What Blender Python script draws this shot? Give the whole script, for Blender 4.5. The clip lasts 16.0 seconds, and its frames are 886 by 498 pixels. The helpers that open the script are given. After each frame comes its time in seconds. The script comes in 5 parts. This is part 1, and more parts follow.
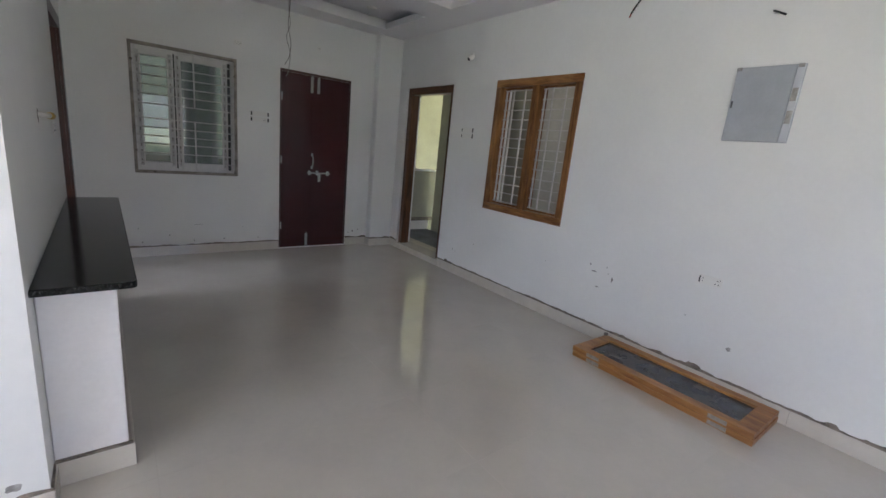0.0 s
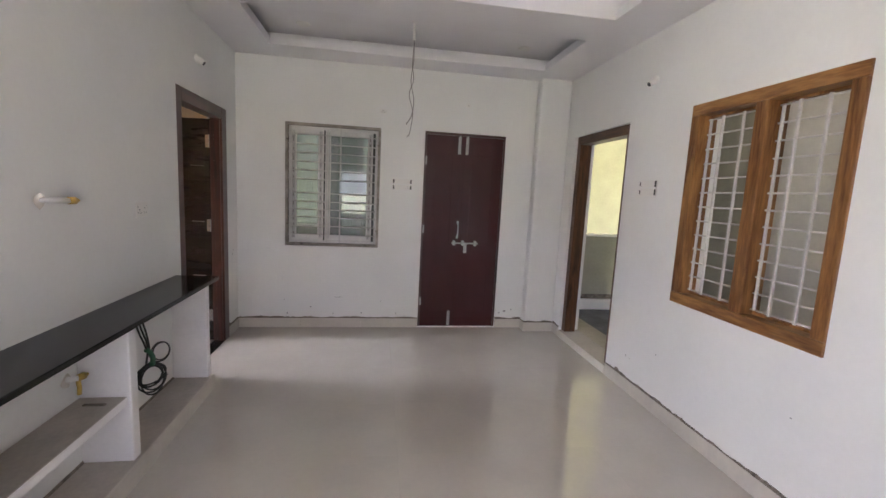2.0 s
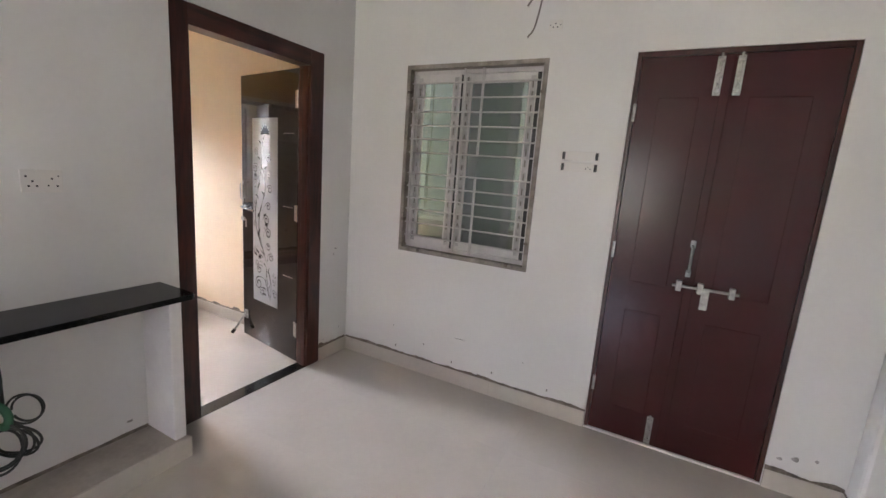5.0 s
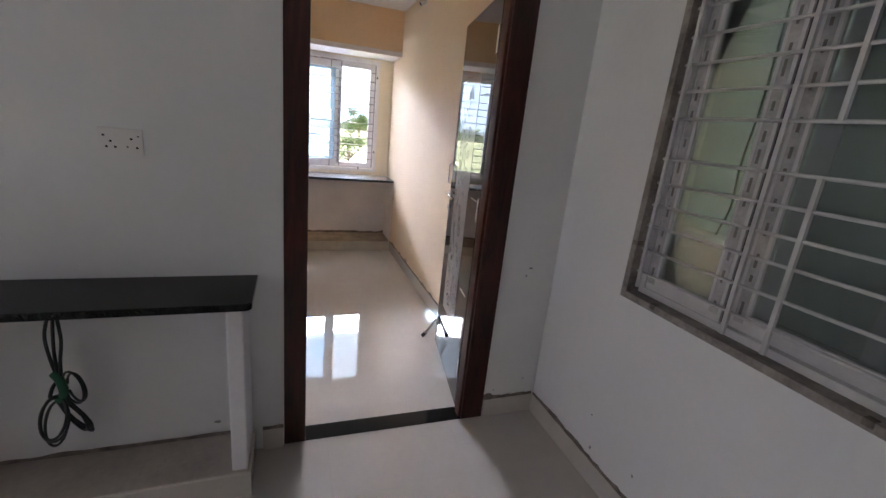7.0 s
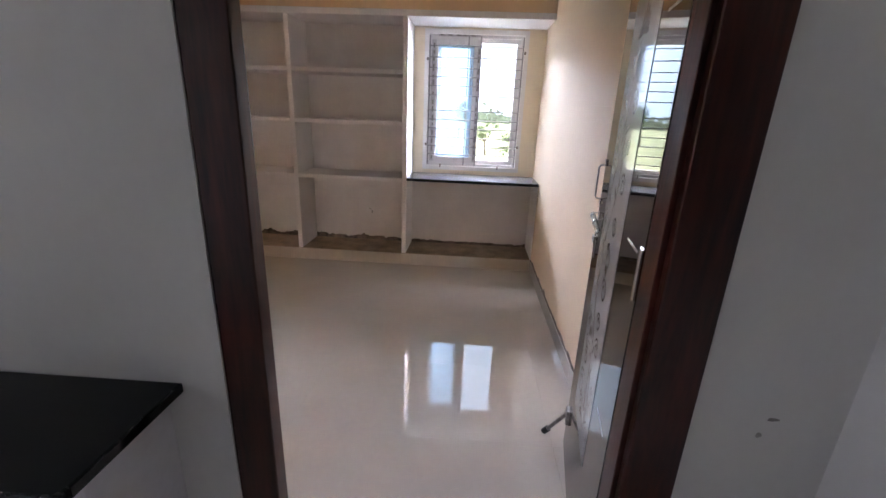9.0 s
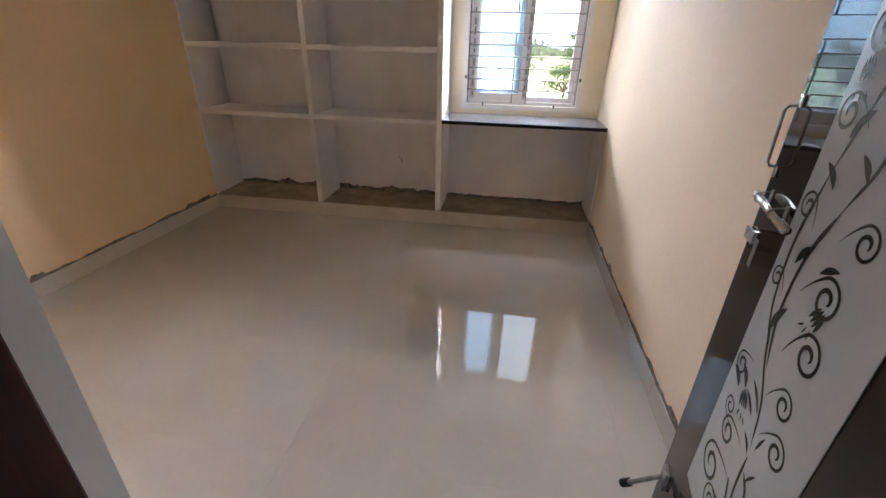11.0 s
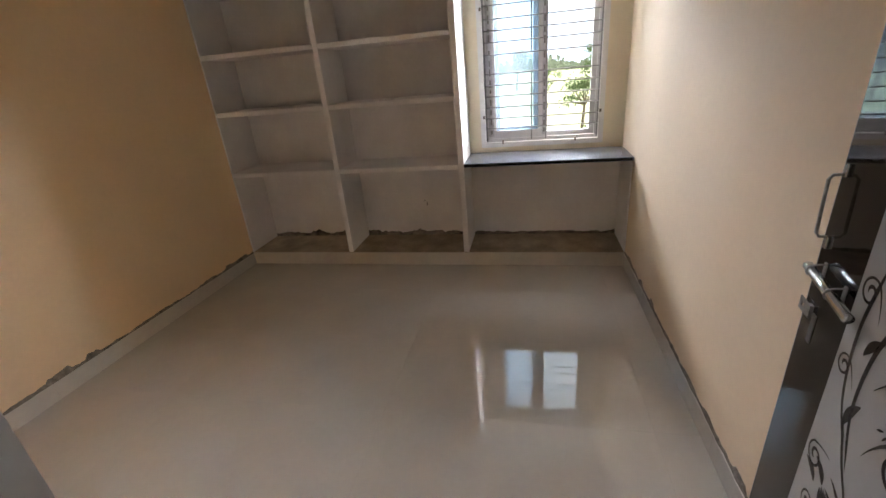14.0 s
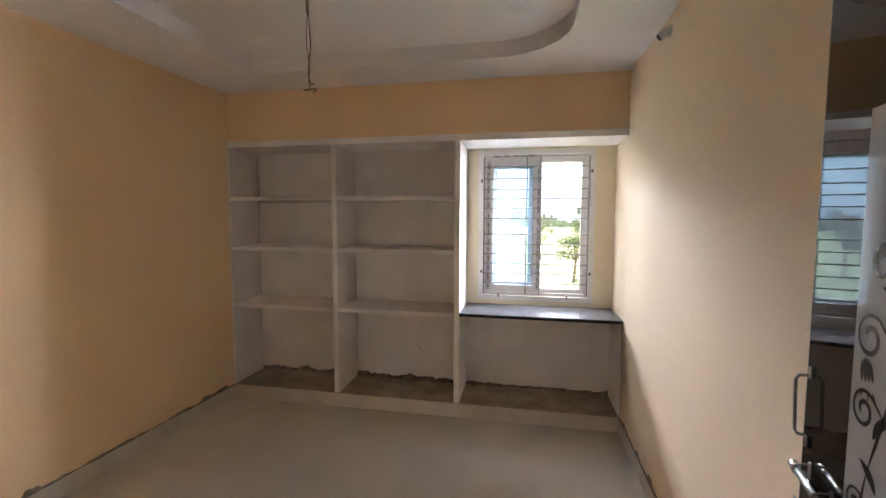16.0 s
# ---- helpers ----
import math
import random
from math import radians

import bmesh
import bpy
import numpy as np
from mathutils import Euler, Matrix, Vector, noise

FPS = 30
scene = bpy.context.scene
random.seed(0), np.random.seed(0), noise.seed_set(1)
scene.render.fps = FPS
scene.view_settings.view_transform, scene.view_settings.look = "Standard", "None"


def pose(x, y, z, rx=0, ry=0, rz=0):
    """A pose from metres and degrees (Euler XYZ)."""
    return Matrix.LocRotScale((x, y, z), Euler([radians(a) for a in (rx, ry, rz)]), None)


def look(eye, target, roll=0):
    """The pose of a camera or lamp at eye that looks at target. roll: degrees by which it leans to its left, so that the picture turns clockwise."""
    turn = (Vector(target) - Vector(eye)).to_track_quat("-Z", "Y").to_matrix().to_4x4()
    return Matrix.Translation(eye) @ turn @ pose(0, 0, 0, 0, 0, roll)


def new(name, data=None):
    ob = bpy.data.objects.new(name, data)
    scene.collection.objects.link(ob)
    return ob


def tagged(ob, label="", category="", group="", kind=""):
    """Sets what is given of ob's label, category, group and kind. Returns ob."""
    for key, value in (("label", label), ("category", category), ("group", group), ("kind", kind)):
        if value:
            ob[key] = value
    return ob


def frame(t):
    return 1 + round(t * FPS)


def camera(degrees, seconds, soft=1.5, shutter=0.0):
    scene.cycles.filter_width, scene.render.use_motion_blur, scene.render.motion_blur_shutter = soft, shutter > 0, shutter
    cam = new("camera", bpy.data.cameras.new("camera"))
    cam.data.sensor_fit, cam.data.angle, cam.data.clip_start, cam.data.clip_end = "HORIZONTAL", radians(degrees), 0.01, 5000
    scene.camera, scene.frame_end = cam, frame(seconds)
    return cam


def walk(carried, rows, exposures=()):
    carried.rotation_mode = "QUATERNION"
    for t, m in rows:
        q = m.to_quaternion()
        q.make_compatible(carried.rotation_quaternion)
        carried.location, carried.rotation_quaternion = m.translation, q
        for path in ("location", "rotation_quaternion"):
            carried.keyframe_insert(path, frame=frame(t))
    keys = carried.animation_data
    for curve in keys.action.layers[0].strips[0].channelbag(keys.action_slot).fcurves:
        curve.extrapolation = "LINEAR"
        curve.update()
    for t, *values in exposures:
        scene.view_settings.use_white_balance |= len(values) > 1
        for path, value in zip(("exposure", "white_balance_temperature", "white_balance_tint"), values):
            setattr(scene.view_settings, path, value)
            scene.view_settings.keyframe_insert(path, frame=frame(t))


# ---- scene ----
cam = camera(92.6, 16.0)
PATH = [
    (0, (0.283, 0.222, 1.401), (1.495, 1.746, 0.946), 5.8),
    (0.5, (0.561, 0.364, 1.42), (1.569, 2.026, 0.949), 5.9),
    (1, (0.901, 0.45, 1.445), (1.572, 2.302, 1.096), 5.1),
    (1.5, (1.169, 0.682, 1.473), (1.64, 2.608, 1.21), 3.6),
    (2, (1.404, 0.965, 1.487), (1.709, 2.924, 1.226), 2.9),
    (2.5, (1.645, 1.256, 1.488), (1.742, 3.236, 1.224), 2.3),
    (3, (1.836, 1.646, 1.453), (1.829, 3.627, 1.178), 2.6),
    (3.5, (2.01, 2.002, 1.459), (1.805, 3.97, 1.165), 1.9),
    (4, (2.138, 2.322, 1.481), (1.649, 4.234, 1.158), 2.5),
    (4.2, (2.164, 2.466, 1.454), (1.588, 4.353, 1.127), 3.0),
    (6.3, (1.946, 3.857, 1.454), (0.36, 4.973, 0.964), 4.8),
    (6.5, (1.908, 3.999, 1.469), (0.223, 4.946, 0.957), 4.9),
    (7, (1.721, 4.247, 1.446), (-0.084, 4.916, 0.904), 5.9),
    (7.5, (1.475, 4.451, 1.452), (-0.401, 4.827, 0.872), 4.0),
    (8, (1.26, 4.633, 1.454), (-0.648, 4.677, 0.857), 3.2),
    (8.5, (1.003, 4.715, 1.429), (-0.905, 4.64, 0.833), 2.4),
    (10.8, (0.177, 4.643, 1.345), (-1.636, 4.392, 0.539), 1.6),
    (11, (0.149, 4.635, 1.338), (-1.631, 4.384, 0.462), 1.5),
    (11.5, (0.093, 4.646, 1.354), (-1.602, 4.334, 0.339), -0.1),
    (12, (0.049, 4.661, 1.364), (-1.57, 4.305, 0.246), -3.6),
    (12.5, (0.017, 4.653, 1.386), (-1.517, 4.259, 0.165), -6.7),
    (13, (0.006, 4.627, 1.451), (-1.509, 4.212, 0.212), -9.1),
    (13.5, (0.025, 4.633, 1.461), (-1.617, 4.213, 0.4), -8.0),
    (14, (0.064, 4.638, 1.478), (-1.734, 4.232, 0.701), -5.1),
    (14.5, (0.086, 4.638, 1.491), (-1.792, 4.248, 0.924), -2.7),
    (15, (0.109, 4.63, 1.513), (-1.814, 4.253, 1.113), -1.0),
    (15.5, (0.12, 4.63, 1.531), (-1.826, 4.26, 1.253), -0.2),
    (16, (0.127, 4.639, 1.554), (-1.831, 4.258, 1.406), 0.2),
]
EXPOSURES = [(0, 2.7, 6050, 19), (0.8, 3.1, 6200, 22), (2, 3.65, 6500, 25), (4.2, 3.85, 6550, 24), (6.3, 3.5, 6450, 24), (7, 2.95, 6200, 25), (8.7, 2.85, 6000, 26), (10.8, 2.75, 6300, 23), (11.5, 3.0, 6350, 20), (12, 3.2, 6350, 20), (13, 3.6, 6300, 19), (14.2, 2.25, 6700, 19), (14.6, 2.15, 6800, 20), (16, 2.72, 6650, 20)]
walk(cam, [(t, look(eye, target, roll)) for t, eye, target, roll in PATH], EXPOSURES)

# ---- world, sun, large lights ----
SUN_ELEV, SUN_TO = radians(62), Vector((0.55, 0.83, 0.0)).normalized()
world = bpy.data.worlds.new("sky")
scene.world = world
world.use_nodes = True
wn = world.node_tree.nodes
sky = wn.new("ShaderNodeTexSky")
sky.sky_type, sky.sun_disc = "NISHITA", False
sky.sun_elevation, sky.sun_rotation = SUN_ELEV, math.atan2(SUN_TO.x, SUN_TO.y)
sky.air_density, sky.dust_density = 1.0, 4.0
world.node_tree.links.new(sky.outputs[0], wn["Background"].inputs[0])
wn["Background"].inputs[1].default_value = 0.07

sun = new("sun", bpy.data.lights.new("sun", "SUN"))
sun.data.energy, sun.data.angle, sun.data.color = 3.0, radians(0.5), (1.0, 0.94, 0.84)
to_sun = Vector((SUN_TO.x * math.cos(SUN_ELEV), SUN_TO.y * math.cos(SUN_ELEV), math.sin(SUN_ELEV)))
sun.matrix_world = look(to_sun * 30, (0, 0, 0))

# daylight through the balcony openings in the south and west walls of the hall
for spot, aim, w, h, watts in (((1.05, -1.45, 1.4), (1.4, 2.6, 1.0), 1.4, 1.1, 1.8), ((-2.95, 0.10, 1.25), (3.0, 1.3, 1.05), 1.6, 1.4, 5.2)):
    lamp = new("balcony_daylight", bpy.data.lights.new("balcony_daylight", "AREA"))
    lamp.data.shape, lamp.data.size, lamp.data.size_y = "RECTANGLE", w, h
    lamp.data.energy, lamp.data.color = watts, (0.86, 0.92, 1.0)
    lamp.matrix_world = look(spot, aim)

# fill lamps added out of view, above and beside the bedroom window, for sky light
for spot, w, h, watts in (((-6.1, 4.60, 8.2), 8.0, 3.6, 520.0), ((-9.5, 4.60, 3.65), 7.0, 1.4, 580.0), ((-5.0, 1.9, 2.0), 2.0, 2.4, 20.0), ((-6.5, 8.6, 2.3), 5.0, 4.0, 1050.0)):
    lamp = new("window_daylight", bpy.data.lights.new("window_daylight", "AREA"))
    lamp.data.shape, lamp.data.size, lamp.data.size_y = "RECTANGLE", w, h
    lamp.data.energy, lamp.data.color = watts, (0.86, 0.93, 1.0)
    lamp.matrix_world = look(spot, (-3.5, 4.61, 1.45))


# ---- materials ----
def mat(name, color, rough=0.5, metal=0.0, vary=0.06, scale=6.0, fine=60.0, bump=0.0, coat=0.0, tint=None, spec=0.5, island=0.0):
    """A painted, plastered, metal or stone surface: colour with broad and fine variation, and a fine relief."""
    m = bpy.data.materials.new(name)
    m.use_nodes = True
    n, l = m.node_tree.nodes, m.node_tree.links
    b = n["Principled BSDF"]
    b.inputs["Roughness"].default_value, b.inputs["Metallic"].default_value = rough, metal
    b.inputs["Specular IOR Level"].default_value = spec
    b.inputs["Coat Weight"].default_value, b.inputs["Coat Roughness"].default_value = coat, 0.04
    co = n.new("ShaderNodeTexCoord")
    broad, small = n.new("ShaderNodeTexNoise"), n.new("ShaderNodeTexNoise")
    broad.inputs["Scale"].default_value, broad.inputs["Detail"].default_value = scale, 5
    small.inputs["Scale"].default_value, small.inputs["Detail"].default_value = fine, 3
    for x in (broad, small):
        l.new(co.outputs["Object"], x.inputs["Vector"])
    both = n.new("ShaderNodeMath")
    both.operation = "MULTIPLY_ADD"
    l.new(small.outputs["Fac"], both.inputs[0])
    both.inputs[1].default_value = 0.35
    l.new(broad.outputs["Fac"], both.inputs[2])
    ramp = n.new("ShaderNodeValToRGB")
    c = Vector(color)
    d = Vector(tint) if tint else c * (1 - 2.2 * vary)
    ramp.color_ramp.elements[0].position, ramp.color_ramp.elements[1].position = 0.42, 0.92
    ramp.color_ramp.elements[0].color, ramp.color_ramp.elements[1].color = (*d, 1), (*(c * (1 + vary)), 1)
    l.new(both.outputs[0], ramp.inputs[0])
    out = ramp.outputs[0]
    if island:
        info, mul, hsv = n.new("ShaderNodeObjectInfo"), n.new("ShaderNodeMapRange"), n.new("ShaderNodeHueSaturation")
        l.new(info.outputs["Random"], mul.inputs["Value"])
        mul.inputs["To Min"].default_value, mul.inputs["To Max"].default_value = 1 - island, 1 + island
        l.new(mul.outputs[0], hsv.inputs["Value"])
        l.new(out, hsv.inputs["Color"])
        out = hsv.outputs[0]
    l.new(out, b.inputs["Base Color"])
    rr = n.new("ShaderNodeMapRange")
    rr.inputs["To Min"].default_value, rr.inputs["To Max"].default_value = rough * 0.8, min(1, rough * 1.25)
    l.new(broad.outputs["Fac"], rr.inputs["Value"])
    l.new(rr.outputs[0], b.inputs["Roughness"])
    if bump:
        bp = n.new("ShaderNodeBump")
        bp.inputs["Strength"].default_value, bp.inputs["Distance"].default_value = bump, 0.004
        l.new(both.outputs[0], bp.inputs["Height"])
        l.new(bp.outputs[0], b.inputs["Normal"])
    return m


def wood(name, dark, light, rough=0.4, axis="Z", scale=5.0, coat=0.0):
    """Wood with grain along one axis."""
    m = mat(name, light, rough, 0, 0.05, coat=coat)
    n, l = m.node_tree.nodes, m.node_tree.links
    b = n["Principled BSDF"]
    co, mp = n.new("ShaderNodeTexCoord"), n.new("ShaderNodeMapping")
    stretch = {"X": (0.12, 1, 1), "Y": (1, 0.12, 1), "Z": (1, 1, 0.12)}[axis]
    mp.inputs["Scale"].default_value = [v * scale for v in stretch]
    l.new(co.outputs["Object"], mp.inputs["Vector"])
    a, f = n.new("ShaderNodeTexNoise"), n.new("ShaderNodeTexNoise")
    a.inputs["Scale"].default_value, a.inputs["Detail"].default_value, a.inputs["Distortion"].default_value = 2.2, 8, 1.6
    f.inputs["Scale"].default_value, f.inputs["Detail"].default_value = 22, 4
    l.new(mp.outputs[0], a.inputs["Vector"])
    l.new(mp.outputs[0], f.inputs["Vector"])
    s = n.new("ShaderNodeMath")
    s.operation = "MULTIPLY_ADD"
    l.new(f.outputs["Fac"], s.inputs[0])
    s.inputs[1].default_value = 0.4
    l.new(a.outputs["Fac"], s.inputs[2])
    r = n.new("ShaderNodeValToRGB")
    r.color_ramp.elements[0].position, r.color_ramp.elements[1].position = 0.5, 0.88
    r.color_ramp.elements[0].color, r.color_ramp.elements[1].color = (*dark, 1), (*light, 1)
    l.new(s.outputs[0], r.inputs[0])
    l.new(r.outputs[0], b.inputs["Base Color"])
    bp = n.new("ShaderNodeBump")
    bp.inputs["Strength"].default_value, bp.inputs["Distance"].default_value = 0.25, 0.002
    l.new(s.outputs[0], bp.inputs["Height"])
    l.new(bp.outputs[0], b.inputs["Normal"])
    return m


def glass(name, tint, gloss=0.1, haze=0.0, hazecol=(0.7, 0.8, 0.75)):
    """A thin pane: tinted see-through, a mirror share by Fresnel, and some milky film."""
    m = bpy.data.materials.new(name)
    m.use_nodes = True
    n, l = m.node_tree.nodes, m.node_tree.links
    n.remove(n["Principled BSDF"])
    t, g, fr, mx = n.new("ShaderNodeBsdfTransparent"), n.new("ShaderNodeBsdfGlossy"), n.new("ShaderNodeFresnel"), n.new("ShaderNodeMixShader")
    t.inputs[0].default_value = (*tint, 1)
    g.inputs["Roughness"].default_value = 0.03
    fr.inputs["IOR"].default_value = 1.0 + gloss * 5
    base = t.outputs[0]
    if haze:
        dff, tl, m2, m3 = n.new("ShaderNodeBsdfDiffuse"), n.new("ShaderNodeBsdfTranslucent"), n.new("ShaderNodeMixShader"), n.new("ShaderNodeMixShader")
        dff.inputs[0].default_value = tl.inputs[0].default_value = (*hazecol, 1)
        l.new(dff.outputs[0], m2.inputs[1])
        l.new(tl.outputs[0], m2.inputs[2])
        m2.inputs[0].default_value = 0.6
        m3.inputs[0].default_value = haze
        l.new(base, m3.inputs[1])
        l.new(m2.outputs[0], m3.inputs[2])
        base = m3.outputs[0]
    l.new(fr.outputs[0], mx.inputs[0])
    l.new(base, mx.inputs[1])
    l.new(g.outputs[0], mx.inputs[2])
    l.new(mx.outputs[0], n["Material Output"].inputs[0])
    return m


WHITE = mat("off_white_wall_paint", (0.79, 0.78, 0.755), 0.55, vary=0.025, scale=1.6, fine=40, bump=0.05)
CEIL = mat("white_ceiling_paint", (0.80, 0.78, 0.78), 0.6, vary=0.02, scale=2, bump=0.03)
PEACH = mat("peach_wall_paint", (0.84, 0.62, 0.39), 0.7, spec=0.25, vary=0.03, scale=1.6, fine=40, bump=0.05)
# the peach paint again, paled in colour for daylight on the north wall
PEACHLIT = mat("daylit_peach_wall_paint", (0.82, 0.665, 0.485), 0.7, spec=0.25, vary=0.03, scale=1.6, fine=40, bump=0.05)
PALE = mat("pale_cream_paint", (0.84, 0.74, 0.55), 0.5, vary=0.03, scale=3, bump=0.05)
SHELF = mat("chalky_white_plaster", (0.86, 0.83, 0.82), 0.6, vary=0.04, scale=4, fine=50, bump=0.08)
TILE = mat("glossy_beige_floor_tile", (0.56, 0.515, 0.455), 0.02, vary=0.03, scale=3, fine=30, coat=0.35, spec=1.0, island=0.004)
SKIRT = mat("beige_skirting_tile", (0.62, 0.57, 0.50), 0.09, vary=0.05, scale=4, fine=30)
DUSTYTILE = mat("dusty_brown_tile", (0.44, 0.385, 0.325), 0.35, vary=0.12, scale=5, fine=50, bump=0.1)
CEMENT = mat("raw_grey_cement", (0.23, 0.19, 0.155), 0.9, vary=0.35, scale=18, fine=90, bump=0.6)
DUSTY = mat("dusty_brown_cement_bed", (0.40, 0.315, 0.23), 0.75, vary=0.2, scale=7, fine=60, bump=0.3)
GRANITE = mat("polished_black_granite", (0.012, 0.012, 0.010), 0.12, vary=0.5, scale=120, fine=400, spec=0.3)
# granite lightened and blued to carry the window's reflection in its colour
REFLECTGRANITE = mat("granite_sill_with_painted_reflection", (0.17, 0.185, 0.21), 0.14, vary=0.4, scale=120, fine=400)
MAROON = mat("maroon_enamel_paint", (0.052, 0.008, 0.009), 0.2, vary=0.07, scale=3, fine=40, bump=0.02, spec=0.4)
FRAMEDARK = wood("dark_stained_frame_wood", (0.018, 0.006, 0.004), (0.070, 0.016, 0.010), 0.30, "Z", 6)
FRAMEDARK_Y = wood("dark_stained_head_wood", (0.018, 0.006, 0.004), (0.070, 0.016, 0.010), 0.30, "Y", 6)
FRAMEMID = wood("brown_varnished_wood", (0.035, 0.013, 0.005), (0.14, 0.055, 0.02), 0.35, "Z", 6)
FRAMEMID_Y = wood("brown_varnished_head_wood", (0.035, 0.013, 0.005), (0.14, 0.055, 0.02), 0.35, "Y", 6)
TEAK = wood("teak_upright", (0.10, 0.032, 0.008), (0.34, 0.16, 0.05), 0.4, "Z", 5)
TEAK_Y = wood("teak_rail", (0.12, 0.04, 0.010), (0.40, 0.20, 0.065), 0.4, "Y", 5)
LAMINATE = wood("dark_brown_laminate", (0.010, 0.007, 0.006), (0.026, 0.017, 0.013), 0.025, "X", 5)
for bumpy in [x for x in LAMINATE.node_tree.nodes if x.type == "BUMP"]:
    bumpy.inputs["Strength"].default_value = 0.015
LEAFWHITE = mat("white_glossy_door_inlay", (0.41, 0.41, 0.40), 0.06, vary=0.02)
MOTIF = mat("dark_etched_motif", (0.035, 0.03, 0.028), 0.25, vary=0.1)
STEEL = mat("brushed_steel", (0.62, 0.61, 0.59), 0.24, 1.0, vary=0.08, scale=40, fine=200)
DULLSTEEL = mat("tarnished_steel", (0.42, 0.40, 0.38), 0.38, 0.9, vary=0.2, scale=40, fine=200)
TAPE = mat("dusty_white_tape", (0.52, 0.50, 0.49), 0.5, vary=0.18, scale=16, fine=90)
# uPVC with the shade behind the front sashes put into its colour
SHADEDFRAME = mat("upvc_with_painted_shade", (0.36, 0.34, 0.35), 0.45, vary=0.1, scale=12, fine=80)
UPVC = mat("dusty_white_upvc", (0.68, 0.66, 0.64), 0.35, vary=0.06, scale=12, fine=80)
GRILL = mat("white_painted_grill_steel", (0.62, 0.60, 0.58), 0.4, vary=0.06, scale=20)
# grill steel darkened in its colour, as bars look against a bright window
BACKLITGRILL = mat("grill_steel_darkened_for_backlight", (0.30, 0.29, 0.28), 0.4, vary=0.1, scale=20)
EDGE = mat("stained_grey_window_edge", (0.33, 0.29, 0.25), 0.7, vary=0.25, scale=14, fine=80, bump=0.3)
PLASTIC = mat("white_switch_plastic", (0.78, 0.76, 0.72), 0.3, vary=0.02)
BLACK = mat("black_plastic", (0.015, 0.015, 0.015), 0.4, vary=0.1)
CABLE = mat("black_cable", (0.02, 0.022, 0.02), 0.45, vary=0.1)
GREEN = mat("green_wire_tie", (0.03, 0.14, 0.07), 0.5, vary=0.1)
BRASS = mat("yellow_tap_plug", (0.55, 0.36, 0.08), 0.4, 0.2, vary=0.15, scale=30)
RAILGREY = mat("pale_grey_metal", (0.56, 0.58, 0.61), 0.35, 0.1, vary=0.05, scale=8)
PANELGREY = mat("grey_metal_board_cover", (0.42, 0.44, 0.47), 0.35, 0.1, vary=0.05, scale=8)
SMOKE = mat("dusty_dark_pane", (0.055, 0.06, 0.07), 0.16, vary=0.35, scale=9, fine=60)
WIRE = mat("grey_ceiling_wire", (0.20, 0.18, 0.16), 0.5, vary=0.1)
YELLOW = mat("yellow_exterior_paint", (0.37, 0.355, 0.285), 0.7, vary=0.08, scale=2.5, fine=30, bump=0.2)
GREYWALL = mat("pale_grey_exterior_paint", (0.62, 0.60, 0.53), 0.7, vary=0.08, scale=2.5, fine=30, bump=0.2)
PALEGREEN = mat("pale_green_exterior_paint", (0.40, 0.45, 0.45), 0.7, vary=0.06, scale=2.5, fine=30, bump=0.2)
LEDGE = mat("white_ledge_paint", (0.82, 0.80, 0.76), 0.6, vary=0.04, scale=5)
DARKFLOOR = mat("dark_grey_cement_floor", (0.16, 0.165, 0.17), 0.5, vary=0.3, scale=3, fine=30, bump=0.2)
OUTFLOOR = mat("beige_corridor_floor", (0.45, 0.40, 0.30), 0.5, vary=0.12, scale=3, fine=30, bump=0.1)
# grass colour is lightened to stand in for haze over the field
GRASS = mat("field_grass", (0.36, 0.36, 0.22), 0.9, vary=0.3, scale=0.12, fine=2.0, tint=(0.19, 0.24, 0.10), bump=0.3)
BARK = mat("bark", (0.12, 0.09, 0.06), 0.9, vary=0.3, scale=8, bump=0.6)
LEAF = mat("leaf_green", (0.07, 0.12, 0.03), 0.6, vary=0.4, scale=3, fine=20)
# distance haze is mixed into this leaf colour
LEAF_HAZED = mat("far_leaf_paled_for_haze", (0.20, 0.24, 0.17), 0.8, vary=0.4, scale=0.6, fine=4)
CLEAR = glass("clear_pane", (0.93, 0.97, 0.95), 0.09)
FILM = glass("dusty_greenish_pane", (0.86, 0.90, 0.89), 0.10, 0.14, (0.70, 0.74, 0.71))
TINTED = glass("tinted_mesh_pane", (0.45, 0.50, 0.49), 0.10, 0.50, (0.44, 0.49, 0.47))
BLUISH = glass("bluish_clear_pane", (0.74, 0.87, 0.95), 0.09, 0.05, (0.72, 0.82, 0.88))

# ---- mesh helpers ----
WORLD = {}


def link(name, bm, material, parent=None, smooth=False):
    me = bpy.data.meshes.new(name)
    bmesh.ops.recalc_face_normals(bm, faces=bm.faces[:])
    if parent is not None:
        bm.transform(WORLD[parent].inverted())
    bm.to_mesh(me)
    bm.free()
    me.materials.append(material)
    if smooth:
        for p in me.polygons:
            p.use_smooth = True
    ob = new(name, me)
    if parent is not None:
        ob.parent = parent
        WORLD[ob] = WORLD[parent]
    else:
        WORLD[ob] = Matrix.Identity(4)
    return ob


def part(name, bm, material, parent, label="", smooth=False):
    return tagged(link(name, bm, material, parent, smooth), label)


def thing(name, m, label, category, group="", kind=""):
    ob = new(name)
    ob.empty_display_size = 0.05
    m = m if isinstance(m, Matrix) else Matrix.Translation(m)
    ob.matrix_world = m
    WORLD[ob] = m.copy()
    return tagged(ob, label, category, group, kind)


def solid(name, bm, material, label="", category="", kind="", group="", smooth=False):
    return tagged(link(name, bm, material, None, smooth), label, category, group, kind)


